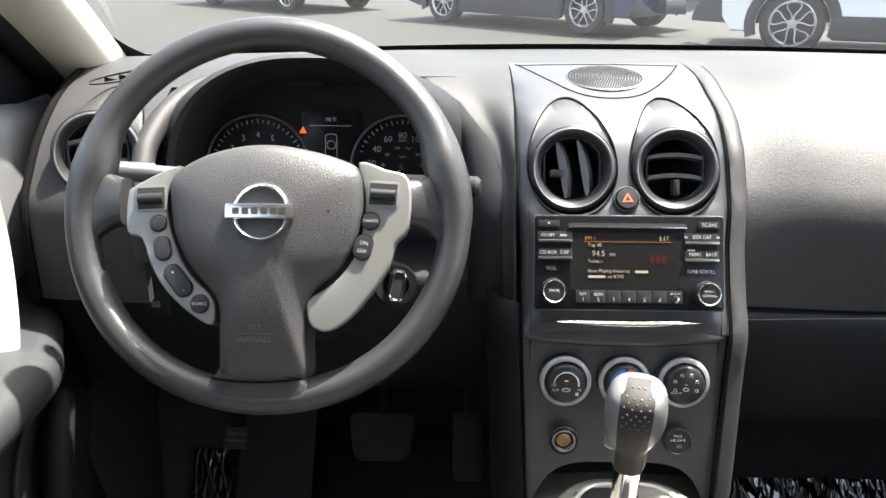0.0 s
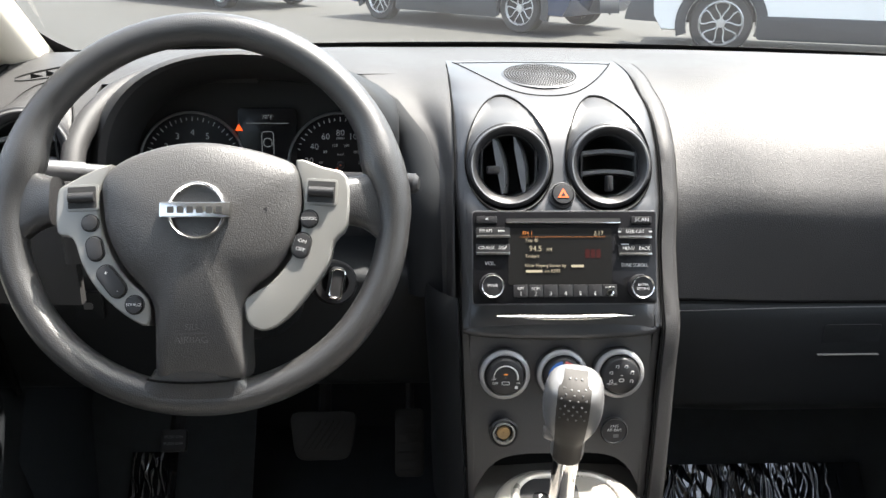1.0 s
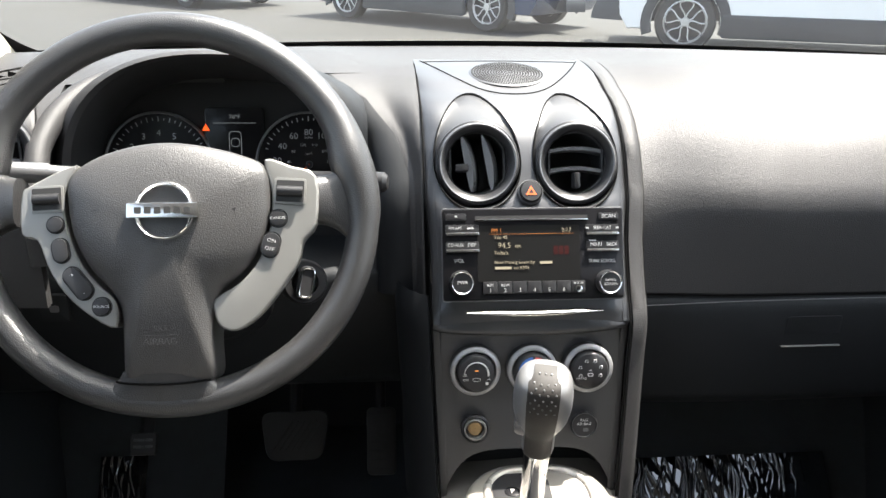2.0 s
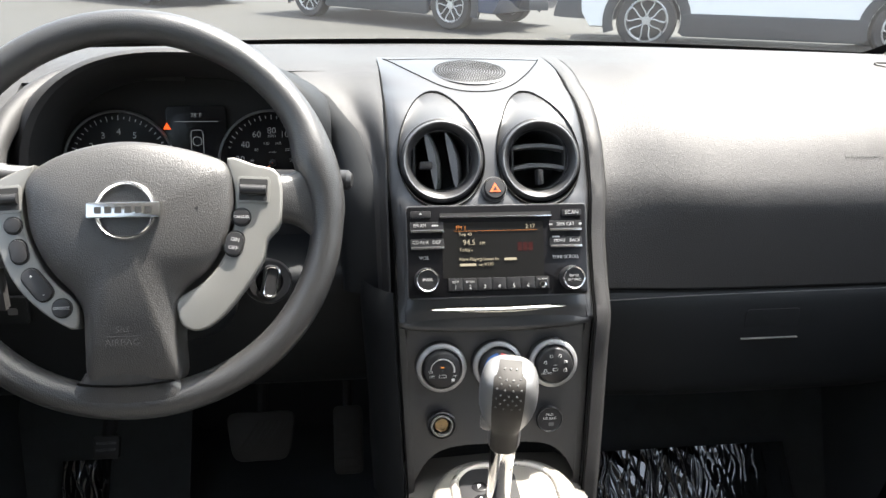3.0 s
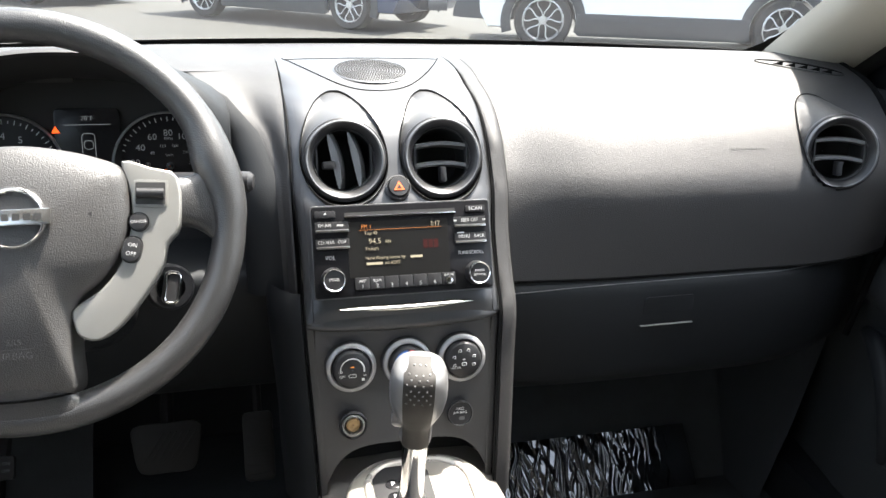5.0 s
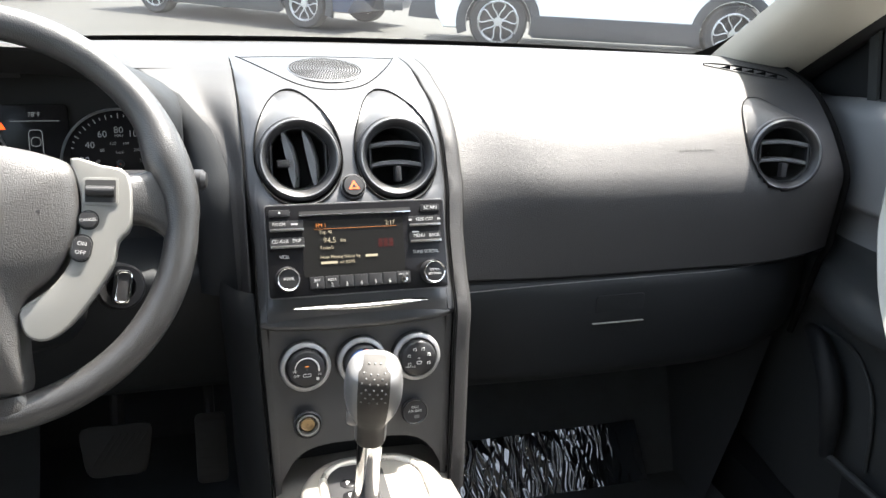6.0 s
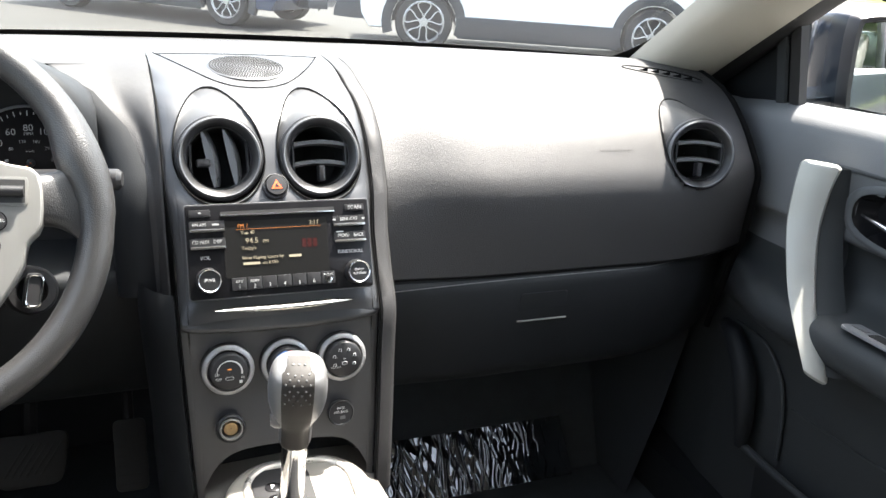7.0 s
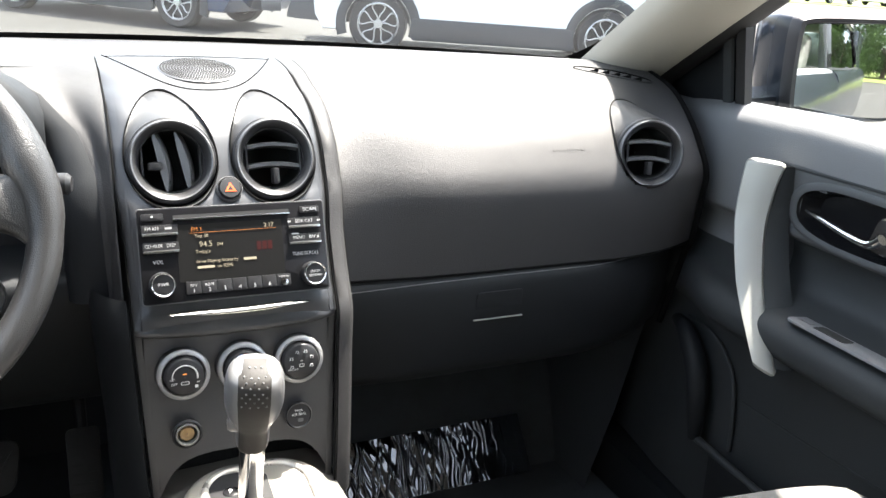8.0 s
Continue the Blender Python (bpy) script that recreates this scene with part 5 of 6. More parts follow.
def door(s):
    """A front door's inner panel with armrest, grab handle, opener and window."""
    d = thing("door_1" if s > 0 else "door_2", (s * 0.72, 0.35, 0.42), "closed slate door panel with a curved silver grab handle", "car door", "front doors", "structure")
    rows = []
    for y in spline([(v,) for v in (1.09, 1.03, 0.97, 0.93, 0.88, 0.80, 0.7, 0.6, 0.5, 0.3, 0.0, -0.35)], 96):
        y = float(y[0])
        k = max(0.0, min(1.0, (y - 0.72) / 0.18))
        arm = k * k * (3 - 2 * k)
        sec = []
        for x, z in DOOR_SEC:
            x2 = x + arm * max(0.0, 0.705 - x) * 0.75 + 0.02 * max(0.0, (y - 0.86) / 0.12)
            sec.append((s * x2, y, z - (0.012 * max(0, (y - 0.7) / 0.2) if z > 1.0 else 0)))
        rows.append([tuple(q) for q in spline(sec, 90)])
    bm = loft(rows)
    gone = [f for f in bm.faces if ((f.calc_center_median().y - 0.600) / 0.096) ** 4 + ((f.calc_center_median().z - 0.980) / 0.033) ** 4 < 1]
    bmesh.ops.delete(bm, geom=gone, context="FACES")
    # height where the lower door's shade begins, as a change of colour
    def split(y):
        return 0.932 if y < 0.70 else 0.886

    low = bm.copy()
    bmesh.ops.delete(bm, geom=[f for f in bm.faces if f.calc_center_median().z < split(f.calc_center_median().y)], context="FACES")
    bmesh.ops.delete(low, geom=[f for f in low.faces if f.calc_center_median().z >= split(f.calc_center_median().y)], context="FACES")
    # area under the crease, its shade coloured in with a darker material
    def below_crease(f):
        c = f.calc_center_median()
        return c.y < 0.738 and c.z < 1.029

    shaded = bm.copy()
    bmesh.ops.delete(shaded, geom=[f for f in shaded.faces if not below_crease(f)], context="FACES")
    bmesh.ops.delete(bm, geom=[f for f in bm.faces if below_crease(f)], context="FACES")
    part("door_insert", shaded, DOOR_SHADED, d, "slate door panel round the opener, shade in its colour", 50)
    panel_ob = part("door_panel", bm, DOOR, d, "slate upper door panel", 50)
    part("lower_panel", low, DOORLOW, d, "lower door panel with armrest, shade in its colour", 50)
    part("panel_crease", tube([tuple(p) for p in spline([(s * 0.7045, 0.738, 0.955), (s * 0.7045, 0.737, 1.000), (s * 0.7040, 0.725, 1.022), (s * 0.7035, 0.66, 1.027), (s * 0.7035, 0.52, 1.030), (s * 0.7035, 0.2, 1.032)], 16)], 0.0022, 8), DOORLOW, d)
    ahead = 0.0 if s > 0 else 0.066
    # grab handle
    path = [(0.650, 0.722, 1.026), (0.648, 0.721, 1.014), (0.645, 0.719, 0.995), (0.640, 0.713, 0.953), (0.630, 0.692, 0.910), (0.619, 0.664, 0.867), (0.609, 0.627, 0.825), (0.604, 0.603, 0.797)]
    path = [(x + (0.0 if s > 0 else 0.046), y + ahead + 0.007, z) for x, y, z in path]
    sec = []
    for i, p in enumerate(spline(path, 28)):
        t = i / 28
        w = 0.0245 - 0.0095 * t
        x, y, z = (float(v) for v in p)
        x, y = x + 0.6 * w, y + 0.0185 - 0.8 * w
        sec.append([(s * (x + 0.8 * dx - 0.6 * w * dy), y + 0.8 * w * dy + 0.6 * dx, z + 0.35 * w * dy * t) for dx, dy in ((0.019, -0.85), (0.013, -1.0), (0.005, -1.0), (0.001, -0.92), (-0.001, -0.5), (-0.0015, 0), (-0.001, 0.5), (0.001, 0.92), (0.005, 1.0), (0.013, 1.0), (0.019, 0.85))])
    mid0, mid1 = [Vector(np.mean(np.array(q), axis=0).tolist()) for q in (sec[0], sec[-1])]
    ends = [(0.55, 0.0055), (0.80, 0.0045), (0.94, 0.0025)]
    sec = [[tuple(mid0.lerp(Vector(q), k) + Vector((0, 0, e))) for q in sec[0]] for k, e in ends] + sec + [[tuple(mid1.lerp(Vector(q), k) + Vector((0, 0, -e))) for q in sec[-1]] for k, e in ends[::-1]]
    h = part("grab_handle", loft(sec, ring=True, caps=True), HANDLE, d, "curved silver grab handle", 40)
    back = []
    for i, p in enumerate(spline(path, 20)):
        x, y, z = (float(v) for v in p)
        t = i / 20
        k = 1.0 - 0.35 * t
        back.append([(s * (x + 0.012 + dx * k), y + 0.012 + dy * k, z) for dx, dy in ((0.028, -0.026), (0.0, 0.011))] + [(s * (x + 0.062), y + 0.012, z), (s * (x + 0.062), y - 0.018, z)])
    part("grab_backing", loft(back, ring=True, caps=True), DOORLOW, h)
    # opener in its bowl
    cup = Matrix(((0, 0, -s, s * 0.7045), (-s, 0, 0, 0.600), (0, 1, 0, 0.980), (0, 0, 0, 1)))
    bowl = part("opener_bowl", loft([[cup @ Vector((a * k * math.copysign(abs(math.cos(t)) ** 0.75, math.cos(t)) , b * k * math.copysign(abs(math.sin(t)) ** 0.75, math.sin(t)) , h)) for t in [2 * math.pi * i / 36 for i in range(36)]] for a, b, k, h in ((0.098, 0.034, 0.98, 0.0030), (0.094, 0.032, 0.97, -0.004), (0.088, 0.028, 0.92, -0.024), (0.08, 0.024, 0.6, -0.028), (0.08, 0.024, 0.05, -0.028))], ring=True), GLOSS, d, "dark oval door opener bowl", 50)
    rim_rows = [[cup @ Vector((a * math.copysign(abs(math.cos(t)) ** 0.75, math.cos(t)), b * math.copysign(abs(math.sin(t)) ** 0.75, math.sin(t)), h)) for t in [2 * math.pi * i / 48 for i in range(48)]] for a, b, h in ((0.112, 0.045, -0.004), (0.109, 0.0425, 0.0025), (0.104, 0.038, 0.0040), (0.097, 0.0335, 0.0030))]
    part("bowl_rim", loft(rim_rows, ring=True), DOOR_SHADED, bowl, "raised slate rim", 60)
    lever_pts = [cup @ Vector((-0.084 * s, -0.004, -0.002)), cup @ Vector((-0.05 * s, -0.007, 0.004)), cup @ Vector((-0.01 * s, -0.012, 0.008)), cup @ Vector((0.02 * s, -0.013, 0.009)), cup @ Vector((0.035 * s, -0.002, 0.008))]
    part("opener_lever", tube([tuple(p) for p in spline([tuple(q) for q in lever_pts], 20)], [0.0028 + 0.004 * (i / 20) for i in range(21)], 12), CHROME, bowl, "chrome door opener")
    part("opener_paddle", slab(closed_spline([(-0.016, -0.020), (0.012, -0.022), (0.02, 0.0), (0.014, 0.020), (-0.008, 0.019), (-0.015, 0.0)], 4), at(cup, 0.034 * s, 0.002, -0.006), 0.014, 0.005, 3), CHROME, bowl, "chrome opener paddle")
    # window switch on the armrest
    sm_ = Matrix.Translation((s * 0.655, 0.52, 0.8585)) @ Matrix.Rotation(radians(s * 8), 4, "Y")
    sp = part("switch_plate", slab(rect(0.046, 0.20, 0.012, 5), sm_, 0.003, 0.001), DOOR, d, "satin switch plate on the armrest")
    part("switch_well", slab(rect(0.022, 0.045, 0.004), at(sm_, 0, 0.045), 0.0005, base=0.003), VOID, sp)
    part("switch_mark", slab(rect(0.010, 0.020, 0.002), at(sm_, 0, 0.085), 0.0005, base=0.003), VANE, sp)
    # speaker pod and pocket edge low on the door
    arc = [(s * 0.684, 0.850, 0.752), (s * 0.670, 0.812, 0.748), (s * 0.662, 0.772, 0.71), (s * 0.660, 0.755, 0.66), (s * 0.664, 0.752, 0.605)]
    part("pocket_rim", tube([tuple(p) for p in spline(arc, 20)], [0.010 + 0.007 * math.sin(math.pi * i / 20) for i in range(21)], 12), LOWER, d)
    part("pocket_crease", tube([tuple(p) for p in spline([(s * 0.686, 0.83, 0.765), (s * 0.682, 0.765, 0.760), (s * 0.680, 0.722, 0.725), (s * 0.680, 0.705, 0.67), (s * 0.682, 0.70, 0.61)], 20)], 0.003, 8), DOORLOW, d)
    part("pocket_lip", tube([(s * 0.664, 0.748, 0.606), (s * 0.655, 0.66, 0.608), (s * 0.645, 0.57, 0.612), (s * 0.645, 0.1, 0.61)], 0.006, 10), DOORLOW, d)
    part("arm_crease", tube([(s * 0.687, 0.70, 0.690), (s * 0.687, 0.60, 0.692), (s * 0.687, 0.40, 0.70)], 0.0018, 8), DOORLOW, d)
    part("pocket_front", loft([[(s * 0.645, y, 0.61), (s * 0.655, y, 0.50), (s * 0.668, y, 0.43)] for y in (0.70, 0.4, 0.0)]), LOWER, d)
    # corner sail, window channel and glass
    sail = [(s * 0.735, 1.06, 1.070), (s * 0.742, 0.862, 1.070), (s * 0.728, 0.866, 1.225), (s * 0.727, 0.885, 1.215)]
    bm = bmesh.new()
    bm.faces.new([bm.verts.new(p) for p in sail])
    part("sail_strip", loft([[(s * (0.7365 - 0.06 * t - dx), 0.884 + 0.01 * t + dy, 1.075 + 0.30 * t) for dx, dy in ((0.0, 0.010), (0.004, 0.008), (0.004, -0.008), (0.0, -0.010))] for t in span(0, 1, 6)]), DOORLOW, d, "grey trim strip")
    part("corner_sail", thick(bm, 0.01), LOWER, d, "black corner sail of the mirror")
    part("window_channel", loft([[(s * (0.738 - 0.06 * t + dx), 0.858 + 0.01 * t + dy, 1.075 + 0.30 * t) for dx, dy in ((-0.006, 0.008), (-0.006, -0.010), (0.008, -0.010), (0.008, 0.008))] for t in span(0, 1, 6)], ring=True, caps=True), RUBBER, d, "black window channel")
    g = part("door_glass", loft([[(s * (0.748 - 0.09 * t), y, 1.085 + 0.46 * t) for y in (0.86 - 0.62 * t, 0.3 - 0.3 * t, -0.38)] for t in span(0, 1, 6)]), GLASS, d, "clear side window", 60)
    g.visible_shadow = False
    part("window_frame", tube([(s * 0.685, 0.30, 1.475), (s * 0.678, 0.16, 1.505), (s * 0.675, -0.10, 1.515), (s * 0.675, -0.38, 1.515)], 0.026, 10), RUBBER, d, "black window frame")
    part("outer_skin", loft([[(s * x, y, z) for x, z in ((0.80, 1.07), (0.845, 1.0), (0.86, 0.8), (0.85, 0.5), (0.80, 0.36))] for y in (1.02, 0.5, -0.4)]), DARKCAR, d, "dark metallic outer door skin", 60)
    return d


door(1)
door(-1).location.x += END[1] - END[-1]

# ---- outside mirror ----
mirror = thing("wing_mirror", (0.95, 0.97, 1.04), "dark slate door mirror with a real glass", "wing mirror")


def mring(scale, y, dx=0.0, dz=0.0):
    base = closed_spline([(-0.092, -0.072), (-0.104, -0.055), (-0.111, 0.0), (-0.114, 0.062), (-0.100, 0.078), (-0.02, 0.083), (0.09, 0.083), (0.118, 0.06), (0.122, -0.02), (0.105, -0.070), (0.0, -0.078)], 5)
    c, s_ = math.cos(radians(-13)), math.sin(radians(-13))
    return [(1.06 + c * (dx + p[0] * scale) - s_ * (y - 0.955), 0.955 + s_ * (dx + p[0] * scale) + c * (y - 0.955), 1.116 + dz + p[1] * scale) for p in base]


shell = part("mirror_shell", loft([mring(0.92, 0.955), mring(1.0, 0.95), mring(1.08, 0.968), mring(1.10, 1.0), mring(1.06, 1.045), mring(0.92, 1.085), mring(0.6, 1.115), mring(0.1, 1.12)], ring=True, caps=False), DARKCAR, mirror, "dark slate shell", 50)
part("mirror_frame", loft([mring(0.93, 0.955), mring(0.95, 0.945), mring(1.03, 0.943), mring(1.07, 0.950), mring(1.08, 0.966)], ring=True), BLACK, mirror, "", 50)
MIRROR_YAW = -16.0
MIRROR = surface("mirror glass", (0.9, 0.92, 0.92), 0.02, metal=1.0, vary=0.01, size=0.1)
MC = Vector((1.06, 0.955, 1.116))
rows = []
for k in (0.96, 0.85, 0.7, 0.55, 0.4, 0.25, 0.1, 0.005):
    row = []
    for p in mring(k, 0.957):
        v = Vector(p) - MC
        row.append(MC + v + Vector((-math.sin(radians(13)), -math.cos(radians(13)), 0)) * (-(v.length ** 2) / (2 * 1.3) + 0.004))
    rows.append(row)
gm_ = loft(rows, ring=True)
bmesh.ops.rotate(gm_, cent=MC, matrix=Matrix.Rotation(radians(MIRROR_YAW), 3, "Z") @ Matrix.Rotation(radians(-2.0), 3, "X"), verts=gm_.verts)
part("mirror_glass", gm_, MIRROR, mirror, "convex mirror glass", 180)
part("mirror_foot", loft([[(x, y0 + dy, z0 + dz) for dy, dz in ((-0.03, -0.014), (-0.03, 0.014), (0.03, 0.02), (0.03, -0.02))] for x, y0, z0 in ((0.80, 1.03, 1.045), (0.87, 1.03, 1.047), (0.93, 1.03, 1.05), (1.0, 1.03, 1.055))], ring=True, caps=True), DARKCAR, mirror)

# ---- footwells ----
PLASTIC = surface("clear crinkled film over black mat", (0.008, 0.010, 0.014), 0.06, vary=0.3, size=0.03, spec=1.0, coat=0.9)


def film(x0, x1, y0, y1, z0, z1, fold, seed, base0, base1):
    """A mat on the sloping toe board under crinkled film: sharp folds that wander down the slope."""
    rnd = random.Random(seed)
    folds, x = [], x0 + 0.004
    while x < x1:
        folds.append((x, rnd.uniform(0.0009, 0.0026), rnd.uniform(0.3, 1.0) * rnd.choice((1, 1, -0.6)), rnd.uniform(0.002, 0.011), rnd.uniform(0, 6.28), rnd.uniform(1.0, 3.2)))
        x += rnd.uniform(0.003, 0.008)
    up = Vector((0, -(z1 - z0), y1 - y0)).normalized()
    nx, ny = int((x1 - x0) / 0.0007), 44
    rows = []
    for j in range(ny + 1):
        v = j / ny
        row = []
        shift = [c + w * math.sin(q * 3.0 * v + p) for c, _, _, w, p, q in folds]
        for i in range(nx + 1):
            x = x0 + (x1 - x0) * i / nx
            h = sum(a * math.exp(-((x - c) / r) ** 2) for c, (_, r, a, _, _, _) in zip(shift, folds) if abs(x - c) < 0.014)
            h += 0.5 * math.sin(61 * x + 5 * v) + 0.3 * math.sin(140 * x + 9 * v * v + 2)
            slack = 1.0 - 0.9 * max(0.0, min(1.0, ((x - x0) / (x1 - x0) - 0.50) / 0.35 + 0.25 * math.sin(5 * v + 40 * x)))
            row.append(Vector((x, y0 + (y1 - y0) * v, z0 + (z1 - z0) * v)) + up * (0.006 + fold * h * slack))
        rows.append(row)
    t = thing("wrapped_floor_mat", ((x0 + x1) / 2, (y0 + y1) / 2, z0), "black floor mat under crinkled clear plastic film", "floor mat")
    part("mat_film", loft(rows), PLASTIC, t, "glossy crinkled clear film", 180)
    k = (z1 - z0) / (y1 - y0)
    part("mat_base", thick(loft([[(base0, y, q), (base1, y, q)] for y, q in ((y0 - 0.4, z0 - 0.016), (y0, z0 - 0.016), (y1 + 0.12, z1 - 0.016 + 0.12 * k))]), 0.006), CARPET, t)
    return t


film(0.195, 0.56, 1.008, 1.078, 0.394, 0.474, 0.0018, 3, 0.13, 0.655)
film(-0.585, -0.515, 1.045, 1.10, 0.432, 0.497, 0.0014, 5, -0.66, -0.40)
brake = thing("brake_pedal", (-0.285, 1.06, 0.56), "black rubber brake pedal with slanted ribs", "pedal")
bmx = facing((-0.285, 1.05, 0.558), 30)
bp_ = part("pedal_pad", slab(closed_spline([(-0.045, 0.032), (0, 0.034), (0.045, 0.032), (0.046, 0.0), (0.036, -0.033), (0.0, -0.036), (-0.036, -0.033), (-0.046, 0.0)], 4), bmx, 0.012, 0.004), RUBBER, brake)
for k in range(6):
    part("rib", slab(rect(0.05, 0.003, 0.001), at(bmx, -0.018 + 0.009 * k, 0, 0.012, 55), 0.002, 0.0008), RUBBER, bp_)
part("pedal_arm", tube([bmx @ Vector((0, 0.01, -0.004)), (-0.285, 1.12, 0.63), (-0.285, 1.20, 0.80)], 0.010, 8), BLACK, brake)
gas = thing("accelerator_pedal", (-0.158, 1.06, 0.54), "black rubber accelerator pedal", "pedal")
gx = facing((-0.158, 1.05, 0.543), 32)
gp = part("pedal_pad", slab(rect(0.044, 0.10, 0.009), gx, 0.010, 0.003), RUBBER, gas)
for k in range(7):
    part("rib", slab(rect(0.034, 0.0025, 0.001, cy=-0.04 + 0.013 * k), gx, 0.0015, base=0.010), RUBBER, gp)
part("pedal_arm", tube([gx @ Vector((0, 0.04, -0.004)), (-0.158, 1.14, 0.66), (-0.158, 1.2, 0.75)], 0.008, 8), BLACK, gas)
park = thing("parking_brake_pedal", (-0.56, 1.0, 0.60), "black parking brake pedal with printed words", "pedal")
px_m = facing((-0.478, 0.97, 0.604), 35)
pp = part("pedal_pad", slab(rect(0.034, 0.03, 0.004), px_m, 0.010, 0.003), RUBBER, park)
letters("PUSH ON", at(px_m, 0, 0.005, 0.0105), 0.0042, pp, SATIN)
letters("PUSH OFF", at(px_m, 0, -0.004, 0.0105), 0.0042, pp, SATIN)
part("pedal_arm", tube([px_m @ Vector((0, 0, 0)), (-0.478, 1.06, 0.68), (-0.478, 1.2, 0.80)], 0.010, 8), BLACK, park)


# ---- seats ----
def seat(x0):
    t = thing("front_seat", (x0, 0.1, 0.40), "grey cloth front seat", "seat", "front seats")
    rows = []
    for y, z, w in ((0.50, 0.52, 0.20), (0.52, 0.60, 0.235), (0.518, 0.715, 0.245), (0.475, 0.752, 0.25), (0.3, 0.73, 0.255), (0.0, 0.66, 0.26), (-0.12, 0.64, 0.25)):
        rows.append([(x0 + w * u, y - 0.05 * u * u, z + 0.018 * (abs(u) ** 3) - 0.06 * abs(u) ** 8) for u in span(-1, 1, 20)])
    part("cushion", thick(loft(rows), 0.06), CLOTH, t, "grey woven cloth cushion", 60)
    part("seat_base", block((x0, 0.18, 0.49), (0.44, 0.55, 0.19), 0.03), BLACK, t)
    part("backrest", block((x0, -0.30, 0.98), (0.48, 0.13, 0.66), 0.05, Matrix.Rotation(radians(18), 4, "X"), 4), CLOTH, t)
    part("headrest", block((x0, -0.44, 1.42), (0.26, 0.10, 0.17), 0.04, Matrix.Rotation(radians(14), 4, "X"), 4), CLOTH, t)
    return t


seat(0.37)
seat(-0.37)

# ---- car park ----
ASPHALT = surface("sun-bleached asphalt", (0.0235, 0.0217, 0.0190), 0.9, vary=0.32, size=2.4, grain=0.012, bump=0.5)
part("ground", loft([[(x, y, 0.0) for x in (-400, -60, -20, 0, 20, 60, 400)] for y in (-400, -60, 0, 20, 60, 400)]), ASPHALT, None, "pale sun-bleached asphalt car park", 35, "ground", "structure")
TYRE = surface("tyre rubber", (0.018, 0.018, 0.019), 0.75, vary=0.2, size=0.05)
ALLOY = surface("machined alloy", (0.62, 0.62, 0.62), 0.3, metal=0.8, vary=0.05, size=0.1)
WHITE = surface("white car paint", (0.80, 0.80, 0.79), 0.25, vary=0.03, size=0.4, coat=0.8)
BLUE_PAINT = surface("dark blue car paint", (0.018, 0.042, 0.095), 0.22, metal=0.3, vary=0.05, size=0.4, coat=0.8)
CLAD = surface("black cladding", (0.022, 0.026, 0.032), 0.6, vary=0.12, size=0.1)
TINT = surface("tinted car glass", (0.02, 0.024, 0.026), 0.06, vary=0.1, size=0.3, spec=0.8)
REDLENS = surface("red lamp lens", (0.45, 0.02, 0.02), 0.15, vary=0.1, size=0.05)


def road_wheel(name, parent, m, r=0.36, spokes=5):
    """A tyre with a twin-spoked alloy rim; z of m points outward."""
    w = part(name, lathe([(r * 0.70, -0.10), (r * 0.93, -0.11), (r, -0.085), (r, 0.085), (r * 0.94, 0.108), (r * 0.72, 0.10), (r * 0.68, 0.07)], m, 40), TYRE, parent, "black tyre")
    part("rim", lathe([(r * 0.69, 0.10), (r * 0.715, 0.106), (r * 0.70, 0.07), (r * 0.66, 0.06), (r * 0.64, -0.05), (r * 0.05, -0.06)], m, 40), BLACK, w)
    part("rim_edge", lathe([(r * 0.66, 0.085), (r * 0.69, 0.107), (r * 0.725, 0.10)], m, 40), ALLOY, w, "bright alloy rim edge")
    for k in range(spokes):
        a = 360.0 * k / spokes + 54
        loop = closed_spline([(0.11, 0.0), (0.28, 0.055), (0.46, 0.185), (0.60, 0.215), (0.655, 0.10), (0.665, 0.0), (0.655, -0.10), (0.60, -0.215), (0.46, -0.185), (0.28, -0.055)], 3)
        part("spoke", tube([m @ Matrix.Rotation(radians(a), 4, "Z") @ Vector((p * r, q * r, 0.088 - 0.02 * (1 - p))) for p, q in loop], 0.0085, 6, closed=True), ALLOY, w)
    part("hub_cap", lathe([(0.055, 0.06), (0.05, 0.092), (0.001, 0.096)], m, 20), ALLOY, w)
    return w


